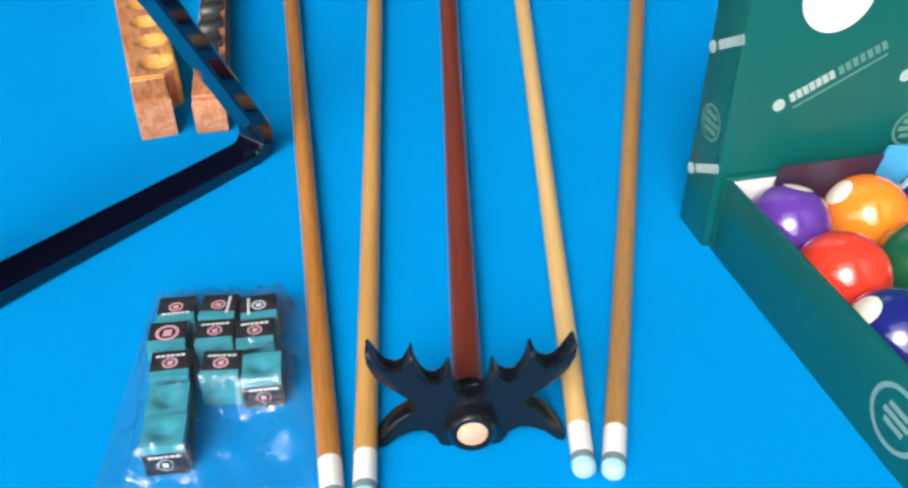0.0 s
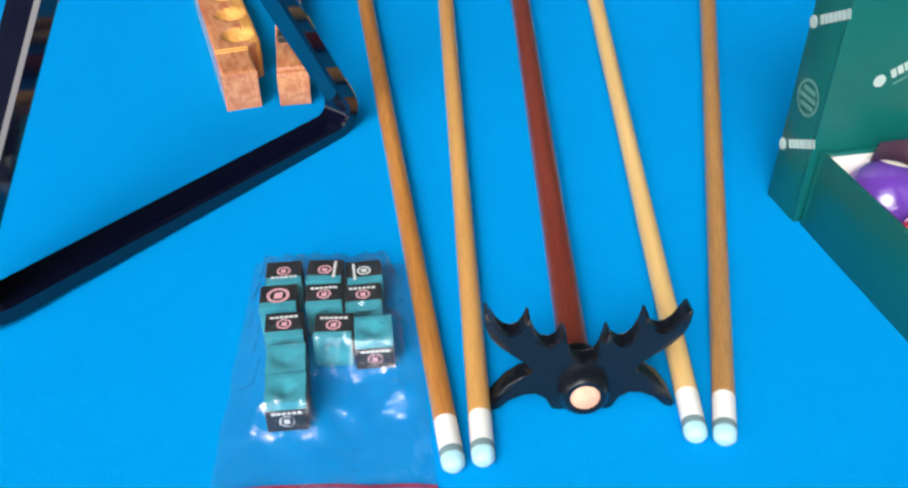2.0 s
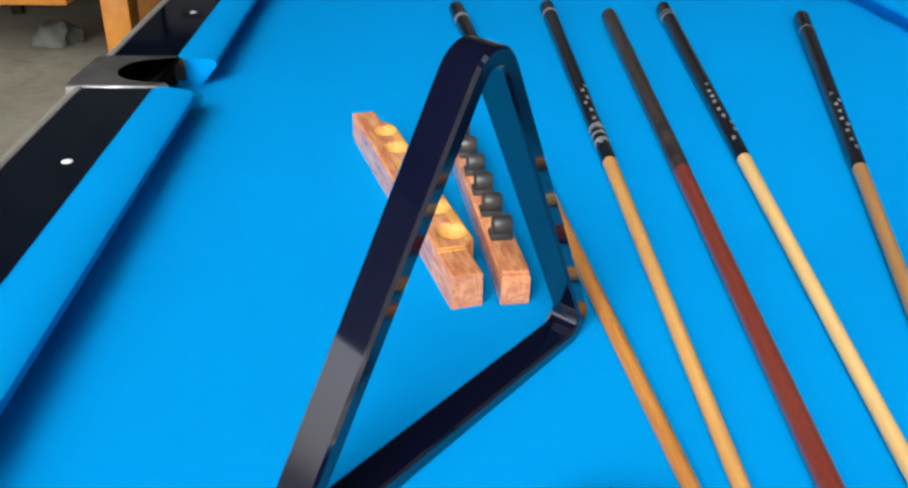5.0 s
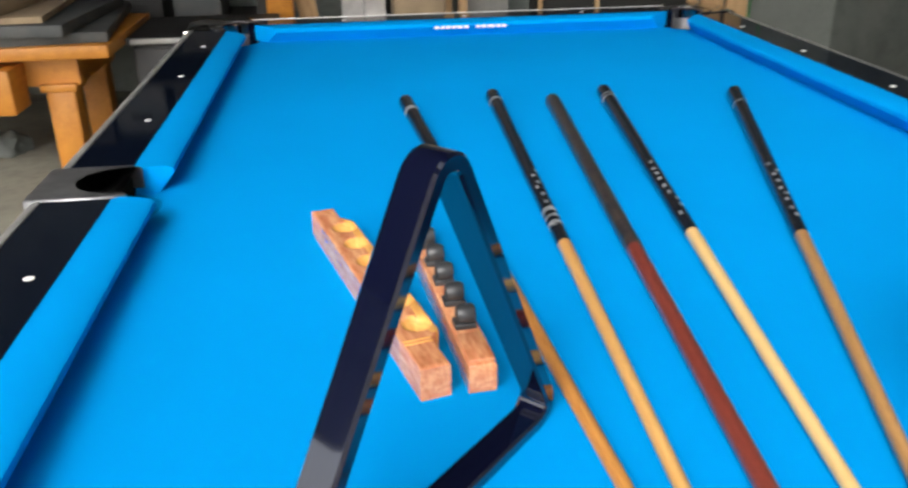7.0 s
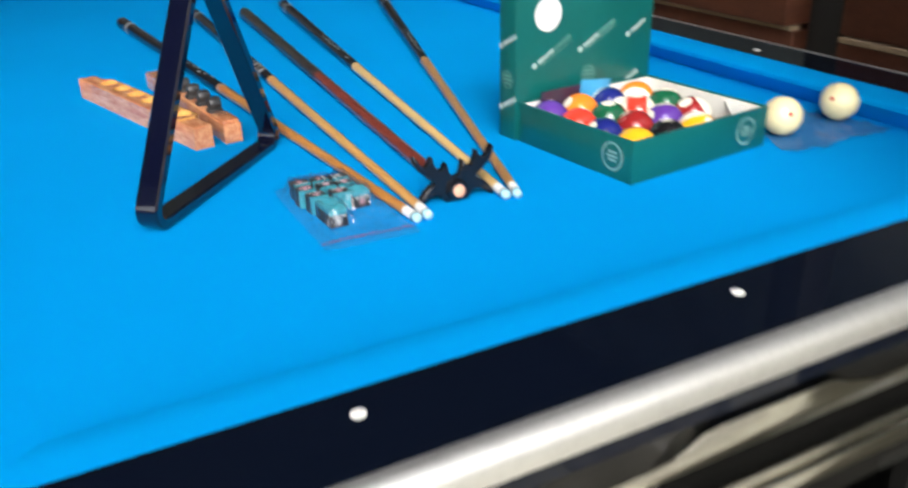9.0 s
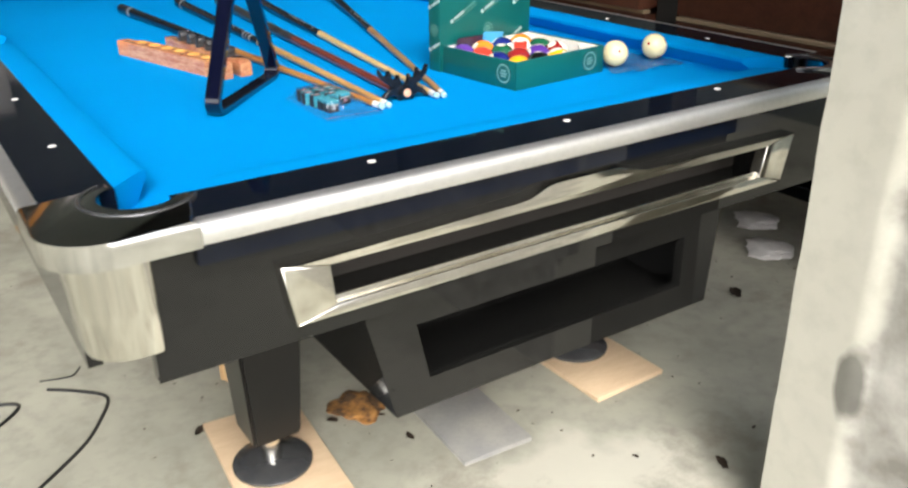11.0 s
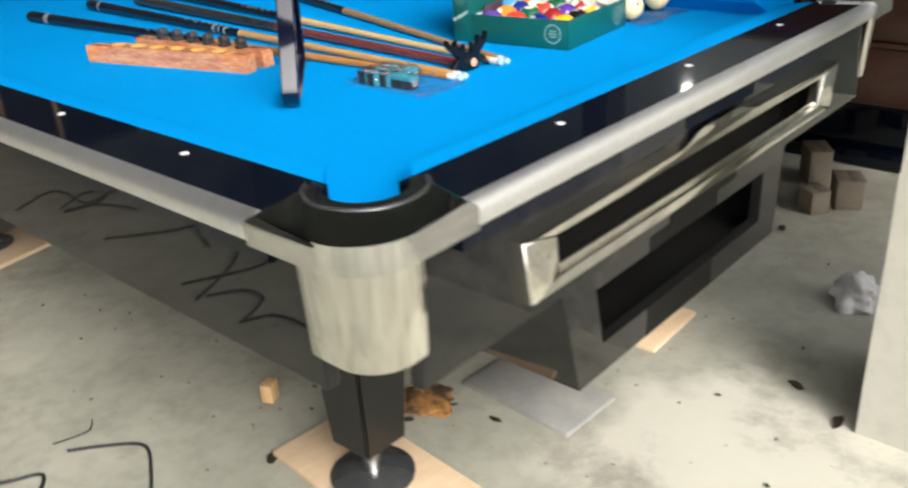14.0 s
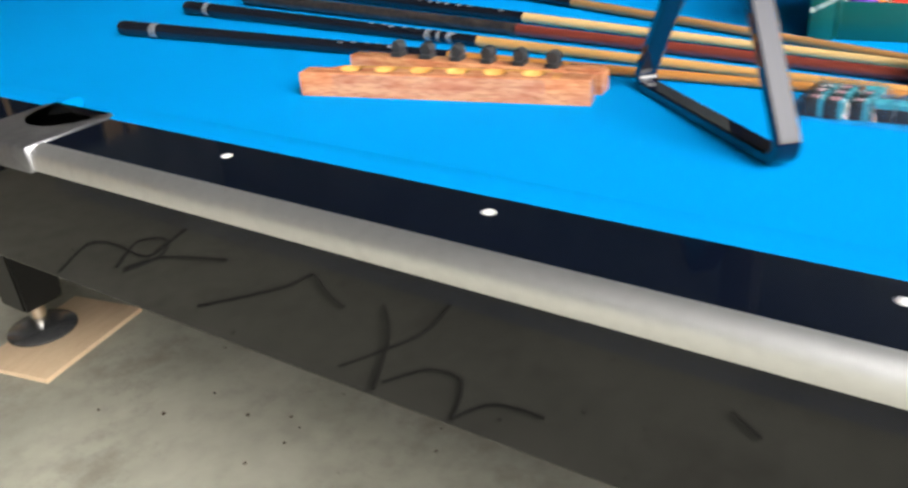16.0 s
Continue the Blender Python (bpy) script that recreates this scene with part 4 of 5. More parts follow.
def build_rack_bar_clips():
    dx, dy = -0.040, 0.406
    e = thing("wall_cue_rack", "varnished reddish wooden cue rack bar with six black clips", "cue rack", "wall rack halves", at=pose(0.3960, 0.7045, BED, 0, 0, math.degrees(math.atan2(-dx, dy))))
    ln = 0.41
    outline = [(-0.0135, 0.0), (0.0135, 0.0), (0.0155, 0.05), (0.012, 0.065), (0.010, ln - 0.07), (0.0135, ln - 0.05), (0.0115, ln), (-0.0135, ln)]
    part("bar", prism(outline, 0.0, 0.031, bevel=0.002), M["rosewood"], e, "reddish varnished bar", sharp=50)
    part("end_block", box(-0.013, 0.0130, 0.003, 0.055, 0.031, 0.0355, bevel=0.002), M["rosewood"], e, "raised end block")
    for k in range(6):
        s = 0.075 + k * 0.0505
        g = bmesh.new()
        add_box(g, -0.011, 0.011, s - 0.009, s + 0.009, 0.031, 0.038, bevel=0.0015)
        add_lathe(g, [(0.0, -0.009), (0.0085, -0.009), (0.010, -0.006), (0.010, 0.006), (0.0085, 0.009), (0, 0.009)], 16, pose(0.001, s, 0.045, 0, 90, 0))
        part("clip", g, M["clip"], e, "dark rubber cue clip")


build_rack_bar_holes()
build_rack_bar_clips()

# ---------------------------------------------------------------- chalk cubes and their bag
CH = 0.0212


def build_chalk(x, y, mode, rz, logo_rot=0, big=False, z=0.0):
    """mode: 'label' a printed side is up and the open face looks to the front; 'face' the dished open face is up."""
    e = thing("chalk_cube", "teal cue chalk cube in a black printed paper wrapper", "chalk", "chalk cubes in the bag", at=pose(x, y, BED + 0.0012 + CH / 2 + z, 0, 0, rz))
    h = CH / 2
    tilt = Matrix.Rotation(radians(90), 4, 'X') if mode == 'label' else Matrix.Identity(4)
    # chalk block with a dished top
    g = bmesh.new()
    n = 8
    grid = []
    for i in range(n + 1):
        for j in range(n + 1):
            u, v = i / n * 2 - 1, j / n * 2 - 1
            r = math.hypot(u, v)
            d = 0.0046 * max(0, 1 - (r / 0.62) ** 2)
            grid.append(g.verts.new((u * h, v * h, h - d)))
    for i in range(n):
        for j in range(n):
            a = i * (n + 1) + j
            g.faces.new([grid[q] for q in (a, a + n + 1, a + n + 2, a + 1)])
    rim = [i * (n + 1) for i in range(n + 1)] + [n * (n + 1) + j for j in range(1, n + 1)] + [i * (n + 1) + n for i in range(n - 1, -1, -1)] + list(range(n - 1, 0, -1))
    low = [g.verts.new((grid[q].co.x, grid[q].co.y, h * 0.45)) for q in rim]
    for i in range(len(rim)):
        j = (i + 1) % len(rim)
        g.faces.new((grid[rim[i]], low[i], low[j], grid[rim[j]]))
    for v in g.verts:
        v.co = tilt @ v.co
    part("chalk_block", g, M["chalk"], e, "dished teal chalk", sharp=35)
    g = box(-h - 0.0003, h + 0.0003, -h - 0.0003, h + 0.0003, -h, h * 0.5, bevel=0.0008)
    for v in g.verts:
        v.co = tilt @ v.co
    part("wrapper", g, M["label_black"], e, "black paper wrapper")
    # printed ring and bar, on the side that looks up or to the front
    if mode == 'label':
        m = pose(0, 0, h + 0.0005, 0, 0, logo_rot)
    else:
        m = pose(0, -h - 0.0005, -h * 0.3, 90, 0, logo_rot)
    rr = 0.0068 if big else 0.0043
    col = M["label_pink"] if (big or random.random() < 0.6) else M["label_white"]
    g = bmesh.new()
    a1 = [g.verts.new(m @ Vector((rr * math.cos(t * math.pi / 10), rr * math.sin(t * math.pi / 10), 0.0002))) for t in range(20)]
    a2 = [g.verts.new(m @ Vector((rr * 0.72 * math.cos(t * math.pi / 10), rr * 0.72 * math.sin(t * math.pi / 10), 0.0002))) for t in range(20)]
    for t in range(20):
        g.faces.new((a1[t], a1[(t + 1) % 20], a2[(t + 1) % 20], a2[t]))
    part("printed_ring", g, col, e, "small printed ring", smooth=False)
    g = bmesh.new()
    add_prism(g, [(-rr * 0.35, -rr * 0.4), (rr * 0.35, -rr * 0.4), (rr * 0.4, rr * 0.4), (-rr * 0.3, rr * 0.35)], 0.0, 0.0003, m=m)
    part("printed_mark", g, col, e, smooth=False)
    if not big:
        g = bmesh.new()
        for k in range(6):
            x0 = -0.008 + k * 0.0027
            add_prism(g, [(x0, 0.0052), (x0 + 0.0021, 0.0052), (x0 + 0.0021, 0.0068), (x0, 0.0068)], 0.0, 0.0003, m=m)
        part("printed_line", g, M["label_white"], e, "white printed line", smooth=False)["kind"] = "stuff"


random.seed(11)
for x, y, mode, rz, lr, big in (
        (0.4090, 0.4355, 'label', 3, 180, False), (0.4340, 0.4350, 'label', -4, -90, False), (0.4580, 0.4320, 'label', 5, 90, False),
        (0.4075, 0.4120, 'label', 2, 0, True), (0.4345, 0.4110, 'label', 1, 0, False), (0.4575, 0.4090, 'label', 3, 0, False),
        (0.4130, 0.3860, 'label', 3, 0, False), (0.4410, 0.3830, 'label', -3, 0, False), (0.4635, 0.3790, 'face', 2, 180, False),
        (0.4160, 0.3590, 'face', 3, 180, False), (0.4175, 0.3360, 'face', 2, 180, False)):
    build_chalk(x, y, mode, rz, lr, big)


def build_bag():
    e = thing("zip_bag", "clear plastic zip bag with a red seal holding chalk", "plastic bag")
    A, B, C, D = Vector((0.385, 0.474)), Vector((0.487, 0.466)), Vector((0.494, 0.267)), Vector((0.381, 0.273))
    nx, ny = 40, 70
    top = []
    blobs = [(0.410, 0.436), (0.434, 0.435), (0.458, 0.432), (0.408, 0.412), (0.434, 0.411), (0.4575, 0.409), (0.413, 0.386), (0.441, 0.383), (0.4635, 0.379), (0.416, 0.359), (0.4175, 0.336)]
    g = bmesh.new()
    for j in range(ny + 1):
        v = j / ny
        for i in range(nx + 1):
            u = i / nx
            p = (A * (1 - u) + B * u) * (1 - v) + (D * (1 - u) + C * u) * v
            edge = min(u, 1 - u, v * 1.9, (1 - v) * 1.9)
            k = min(1, edge / 0.06)
            hgt = 0.0
            for bx, by in blobs:
                d = max(abs(p.x - bx), abs(p.y - by))
                hgt = max(hgt, 0.0245 * min(1, max(0, (0.021 - d) / 0.0085)))
            z = max(hgt, 0.004 * k * (0.6 + noise.noise((p.x * 60, p.y * 40, 1.0))))
            # a creased tent that stands up beside the cubes
            d = (p - Vector((0.4755, 0.333)))
            if abs(d.x) < 0.017:
                z = max(z, 0.015 * (1 - abs(d.x) / 0.017) * max(0, 1 - abs(d.y - 0.006) / 0.018))
            crease = abs(noise.noise((p.x * 70 + p.y * 25, p.y * 45, 7.0)))
            z = (z + 0.0012 * noise.noise((p.x * 140, p.y * 90, 7.0)) + 0.0045 * max(0.0, 0.16 - crease) / 0.16) * k
            wob = 0.0015 * noise.noise((u * 6, v * 9, 5.0))
            top.append(g.verts.new((p.x + wob, p.y + wob, BED + 0.0012 + max(0, z))))
    for j in range(ny):
        for i in range(nx):
            a = j * (nx + 1) + i
            g.faces.new([top[q] for q in (a, a + 1, a + nx + 2, a + nx + 1)])
    film = part("film", g, M["bag"], e, "thin clear wrinkled film", sharp=180)
    film.visible_shadow = False
    g = bmesh.new()
    for v0, v1 in ((0.924, 0.936),):
        pts = []
        for v in (v0, v1):
            for i in range(21):
                u = i / 20
                p = (A * (1 - u) + B * u) * (1 - v) + (D * (1 - u) + C * u) * v
                pts.append(g.verts.new((p.x, p.y + 0.002 * math.sin(u * 3.1), BED + 0.0036 + 0.001 * noise.noise((u * 5, v, 2.0)))))
        for i in range(20):
            g.faces.new((pts[i], pts[i + 1], pts[22 + i], pts[21 + i]))
    bmesh.ops.solidify(g, geom=list(g.faces), thickness=0.0012)
    part("zip_seal", g, M["zip"], e, "red press seal strip")


build_bag()


# ---------------------------------------------------------------- balls and their carton
def ball_material(name, rgb, stripe):
    m = bpy.data.materials.new(name)
    m.use_nodes = True
    nt = m.node_tree
    n, k = nt.nodes, nt.links
    p = n["Principled BSDF"]
    p.inputs["Roughness"].default_value = 0.06
    p.inputs["Coat Weight"].default_value = 0.5
    tc = n.new("ShaderNodeTexCoord")
    sp = n.new("ShaderNodeSeparateXYZ")
    k.new(tc.outputs["Object"], sp.inputs[0])
    def inside(sock, lo):
        ab = n.new("ShaderNodeMath"); ab.operation = 'ABSOLUTE'
        k.new(sock, ab.inputs[0])
        lt = n.new("ShaderNodeMath"); lt.operation = 'LESS_THAN'
        lt.inputs[1].default_value = lo
        k.new(ab.outputs[0], lt.inputs[0])
        return lt.outputs[0]
    white = (0.82, 0.78, 0.66, 1)
    mx = n.new("ShaderNodeMix"); mx.data_type = 'RGBA'
    if stripe:
        k.new(inside(sp.outputs["Z"], 0.0145), mx.inputs[0])
    else:
        mx.inputs[0].default_value = 1.0
    mx.inputs[6].default_value = white
    mx.inputs[7].default_value = (*rgb, 1)
    # the white number disc at the ball's x poles
    yz = n.new("ShaderNodeVectorMath"); yz.operation = 'LENGTH'
    cb = n.new("ShaderNodeCombineXYZ")
    k.new(sp.outputs["Y"], cb.inputs[1])
    k.new(sp.outputs["Z"], cb.inputs[2])
    k.new(cb.outputs[0], yz.inputs[0])
    lt = n.new("ShaderNodeMath"); lt.operation = 'LESS_THAN'
    lt.inputs[1].default_value = 0.0098
    k.new(yz.outputs["Value"], lt.inputs[0])
    m2 = n.new("ShaderNodeMix"); m2.data_type = 'RGBA'
    k.new(lt.outputs[0], m2.inputs[0])
    k.new(mx.outputs[2], m2.inputs[6])
    m2.inputs[7].default_value = white
    k.new(m2.outputs[2], p.inputs["Base Color"])
    return m


def sphere(r):
    g = bmesh.new()
    bmesh.ops.create_uvsphere(g, u_segments=40, v_segments=24, radius=r)
    return g


BALL = 0.0286
carton_at = pose(0.7885, 0.2600, BED, 0, 0, 6.3)
colours = {"purple": (0.10, 0.035, 0.28), "orange": (0.85, 0.22, 0.02), "blue": (0.012, 0.018, 0.16), "red": (0.72, 0.045, 0.025), "green": (0.008, 0.10, 0.045),
           "maroon": (0.28, 0.018, 0.018), "yellow": (0.85, 0.42, 0.015), "black": (0.01, 0.01, 0.012)}
rows = [[("purple", 0), ("orange", 0), ("blue", 1), ("orange", 1)],
        [("red", 0), ("green", 0), ("red", 1), ("green", 1)],
        [("blue", 0), ("maroon", 0), ("purple", 1), ("maroon", 1)],
        [("yellow", 0), ("black", 0), ("yellow", 1), None]]
random.seed(21)
made_mats = {}
for r, row in enumerate(rows):
    for c, what in enumerate(row):
        if not what:
            continue
        nm, st = what
        key = nm + ("_stripe" if st else "")
        if key not in made_mats:
            made_mats[key] = ball_material("ball_" + key, colours[nm], st)
        x = 0.0335 + 0.0578 * c + (0.004 if r % 2 else 0)
        y = 0.2005 - 0.0565 * r
        o = link("pool_ball", sphere(BALL), made_mats[key])
        o.matrix_world = carton_at @ pose(x, y, 0.005 + BALL, random.uniform(0, 360), random.uniform(0, 360), random.uniform(0, 360))
        if r == 0 and c == 1:
            o.matrix_world = carton_at @ pose(x, y, 0.005 + BALL, 0, -40, 160)
        tagged(o, f"glossy {'white ball with a ' + nm + ' stripe' if st else 'plain ' + nm + ' ball'} lying in the green carton", "pool ball", "pool balls in the carton")


def print_run(g_bright, g_dim, m, length, dim=True):
    """A slanted printed line: a round mark, bright bars, then dim bars."""
    add_prism(g_bright, arc(0, 0, 0.0043, 0, 330, 11), 0.0, 0.0004, m=m)
    x = 0.008
    for k in range(7):
        add_prism(g_bright, [(x, -0.0030), (x + 0.0036, -0.0030), (x + 0.0036, 0.0032), (x, 0.0032)], 0.0, 0.0004, m=m)
        x += 0.0046
    if dim:
        x += 0.002
        for k in range(7):
            add_prism(g_dim, [(x, -0.0032), (x + 0.0034, -0.0032), (x + 0.0034, 0.0030), (x, 0.0030)], 0.0, 0.0004, m=m)
            x += 0.0050
        add_prism(g_dim, [(0.008, -0.0082), (0.075, -0.0082), (0.075, -0.0070), (0.008, -0.0070)], 0.0, 0.0004, m=m)


def emblem(g, m, r=0.017):
    a = arc(0, 0, r, 0, 345, 23)
    b = arc(0, 0, r * 0.84, 0, 345, 23)
    for i in range(24):
        q = [a[i], a[(i + 1) % 24], b[(i + 1) % 24], b[i]]
        vs = [g.verts.new(m @ Vector((x, y, 0.0004))) for x, y in q]
        g.faces.new(vs)
    for yy, w in ((0.0055, 0.012), (0.0, 0.016), (-0.0055, 0.012)):
        add_prism(g, [(-w * 0.6, yy - 0.0016), (w * 0.6, yy - 0.0016), (w * 0.6, yy + 0.0016), (-w * 0.6, yy + 0.0016)], 0.0, 0.0004, m=m)


def build_carton():
    w, d, h, t = 0.262, 0.232, 0.058, 0.004
    e = thing("ball_carton", "open dark green printed cardboard carton standing on the cloth", "carton", at=carton_at)
    for b in ((0, w, 0, t, 0, h), (0, w, d - t, d, 0, h), (0, t, t, d - t, 0, h), (w - t, w, t, d - t, 0, h)):
        part("tray_wall", box(*b, bevel=0.0008), M["box_green"], e, "green card tray wall")
    g = bmesh.new()
    add_box(g, t, w - t, t, d - t, 0.0005, 0.0045)
    add_box(g, w - t - 0.0025, w - t - 0.0005, t, d - t, 0.0045, h - 0.002)
    add_box(g, t, w - t, d - t - 0.0025, d - t - 0.0005, 0.0045, h - 0.002)
    add_prism(g, [(w - t - 0.062, t + 0.001), (w - t - 0.003, t + 0.001), (w - t - 0.003, t + 0.066)], 0.048, 0.051)
    part("liner", g, M["box_white"], e, "white card lining")
    # lid standing on its edge behind the tray, outside face to the front
    ld, lh = 0.038, 0.242
    lid = new("lid")
    lid.parent = e
    y0 = d + 0.002
    for b in ((-0.004, w + 0.004, y0, y0 + t, 0, lh), (-0.004, -0.004 + t, y0 + t, y0 + ld, 0, lh), (w + 0.004 - t, w + 0.004, y0 + t, y0 + ld, 0, lh),
              (-0.004 + t, w + 0.004 - t, y0 + t, y0 + ld, lh - t, lh), (-0.004 + t, w + 0.004 - t, y0 + t, y0 + ld, 0, t)):
        part("lid_panel", box(*b, bevel=0.001), M["box_green"], lid, "green card lid panel")
    gb, gd = bmesh.new(), bmesh.new()
    face = lambda x, z, r: pose(x, y0 - 0.0001, z, 90, 0, 0) @ Matrix.Rotation(radians(r), 4, 'Z')
    for x, z in ((0.028, 0.212), (0.120, 0.222), (0.030, 0.106), (0.118, 0.118), (0.215, 0.232), (0.215, 0.128), (0.205, 0.05)):
        print_run(gb, gd, face(x, z, 28), 0.1, dim=x < 0.2)
    sidef = lambda y, z, r: pose(-0.0041, y, z, 90, 0, -90) @ Matrix.Rotation(radians(r), 4, 'Z')
    for y, z in ((y0 + 0.034, 0.045), (y0 + 0.034, 0.135), (y0 + 0.034, 0.222)):
        print_run(gb, gd, sidef(y, z, 28), 0.05, dim=False)
    g = bmesh.new()
    add_prism(g, arc(0, 0, 0.0245, 0, 348, 29), 0.0, 0.0005, m=face(0.054, 0.177, 0))
    part("round_label", g, M["label_white"], lid, "round white label")
    g = bmesh.new()
    emblem(g, face(0.135, 0.078, 0), 0.014)
    emblem(g, sidef(y0 + 0.019, 0.088, 0), 0.013)
    part("lid_emblem", g, M["box_print_dim"], lid, "pale round printed emblem", smooth=False)["kind"] = "stuff"
    part("lid_print", gb, M["box_print"], lid, "slanted pale printed lines", smooth=False)["kind"] = "stuff"
    part("lid_print_dim", gd, M["box_print_dim"], lid, "slanted dull printed lines", smooth=False)["kind"] = "stuff"
    for m in (pose(-0.0001, 0.036, 0.030, 90, 0, -90), pose(0.218, -0.0001, 0.030, 90, 0, 0)):
        g = bmesh.new()
        emblem(g, m, 0.0195)
        part("tray_emblem", g, M["emblem"], e, "pale round printed emblem", smooth=False)["kind"] = "stuff"


build_carton()
o = link("leaflet", box(0, 0.075, -0.0006, 0.0006, 0, 0.052), M["leaflet"])
o.matrix_world = carton_at @ pose(0.030, 0.2265, 0.020, 12, 0, 0)
tagged(o, "dark folded leaflet tucked behind the balls", "leaflet")
o = link("booklet", box(0, 0.060, -0.001, 0.001, 0, 0.035, bevel=0.0004), M["leaflet_blue"])
o.matrix_world = carton_at @ pose(0.105, 0.226, 0.042, 14, 6, 0)
tagged(o, "light blue booklet tucked behind the balls", "booklet")


def build_cue_ball(x, y, rx, rz):
    e = thing("cue_ball", "cream cue ball with red dots on crumpled clear wrap", "cue ball", "cue balls", at=pose(x, y, BED + 0.0012 + BALL, rx, 20, rz))
    part("ball", sphere(BALL), M["cream"], e)
    for a, b in ((0, 0), (90, 0), (180, 0), (270, 0), (0, 90), (0, -90)):
        m = Matrix.Rotation(radians(a), 4, 'Z') @ Matrix.Rotation(radians(b), 4, 'Y')
        g = lathe([(0.0036, 0.02832), (0.0026, 0.02856), (0, 0.0287)], 12, m @ Matrix.Rotation(radians(90), 4, 'Y'))
        part("dot", g, M["red_dot"], e, "small red dot")


build_cue_ball(1.103, 0.309, 20, 65)
build_cue_ball(1.232, 0.317, -35, 15)


def build_wrap():
    g = bmesh.new()
    poly = [Vector(p) for p in ((1.050, 0.232), (1.255, 0.236), (1.258, 0.352), (1.075, 0.372))]
    nx, ny = 46, 26
    vs = []
    for j in range(ny + 1):
        for i in range(nx + 1):
            u, v = i / nx, j / ny
            p = (poly[0] * (1 - u) + poly[1] * u) * (1 - v) + (poly[3] * (1 - u) + poly[2] * u) * v
            p = p + Vector((0.012 * noise.noise((u * 3, v * 3, 9)), 0.012 * noise.noise((u * 3, v * 3, 4))))
            near = min((p - Vector(c)).length for c in ((1.098, 0.309), (1.232, 0.317)))
            k = min(1, max(0, (near - 0.020) / 0.02))
            z = k * (0.010 * max(0, noise.noise((p.x * 28, p.y * 28, 3)) + 0.25) + 0.005 * max(0, noise.noise((p.x * 80, p.y * 70, 8))))
            vs.append(g.verts.new((p.x, p.y, BED + 0.0010 + z)))
    for j in range(ny):
        for i in range(nx):
            a = j * (nx + 1) + i
            g.faces.new([vs[q] for q in (a, a + 1, a + nx + 2, a + nx + 1)])
    o = link("plastic_wrap", g, M["wrap"], sharp=30)
    o.visible_shadow = False
    tagged(o, "crumpled clear plastic wrap under the cue balls", "plastic wrap")


build_wrap()


# ---------------------------------------------------------------- on the floor
def put(name, bm, mat, label, cat, at=None, group="", **k):
    o = link(name, bm, mat, **k)
    if at is not None:
        o.matrix_world = at
    return tagged(o, label, cat, group)


T = 0.013
put("plywood_board", box(-0.105, 0.105, -0.195, 0.195, 0, T, bevel=0.002), M["plywood"], "pale plywood pad under the table leg", "board", pose(0.238, 0.340, FLOOR, 0, 0, -4.5), "leg pads")
put("plywood_board", box(-0.107, 0.107, -0.107, 0.107, 0, T, bevel=0.002), M["plywood"], "square pale plywood pad under the table leg", "board", pose(1.045, 0.229, FLOOR, 0, 0, 1), "leg pads")
put("plywood_board", box(-0.16, 0.16, -0.11, 0.11, 0, T, bevel=0.002), M["plywood"], "pale plywood pad under the far table leg", "board", pose(0.235, 2.06, FLOOR, 0, 0, 12), "leg pads")
put("plywood_board", box(-0.12, 0.12, -0.11, 0.11, 0, T, bevel=0.002), M["plywood"], "pale plywood pad under the far table leg", "board", pose(1.045, 2.12, FLOOR, 0, 0, 5), "leg pads")
put("grey_sheet", box(-0.085, 0.085, -0.145, 0.145, 0, 0.012, bevel=0.002), M["slab"], "dusty grey sheet offcut lying under the table", "sheet", pose(0.648, 0.243, FLOOR, 0, 0, -3))
put("wood_block", box(-0.018, 0.018, -0.014, 0.014, 0, 0.045, bevel=0.002), M["tan_wood"], "small sawn wooden block standing on the floor", "wood block", pose(0.272, 0.708, FLOOR, 0, 0, 25))
put("wood_block", box(-0.04, 0.04, -0.03, 0.03, 0, 0.03, bevel=0.003), M["tan_wood"], "sawn wooden offcut lying on the floor", "wood block", pose(-0.20, 1.98, FLOOR, 0, 0, 35))
for x, y, w, d, h, rz in ((2.21, 0.23, 0.12, 0.07, 0.12, 35), (1.965, 0.14, 0.08, 0.06, 0.070, 50), (2.06, 0.075, 0.10, 0.08, 0.095, 30)):
    carton = thing("cardboard_box", "small brown cardboard box standing on the floor", "box", "boxes on the floor", at=pose(x, y, FLOOR, 0, 0, rz))
    part("body", box(-w / 2, w / 2, -d / 2, d / 2, 0, h, bevel=0.003), M["shaded_card"], carton)
    part("flap", box(-w / 2, w / 2, -d / 2 - 0.002, -d / 2 + d * 0.48, h + 0.0005, h + 0.003, bevel=0.001), M["shaded_card"], carton, "closed lid flap")
    part("flap", box(-w / 2, w / 2, d * 0.02, d / 2 + 0.002, h + 0.0005, h + 0.003, bevel=0.001), M["shaded_card"], carton, "closed lid flap")

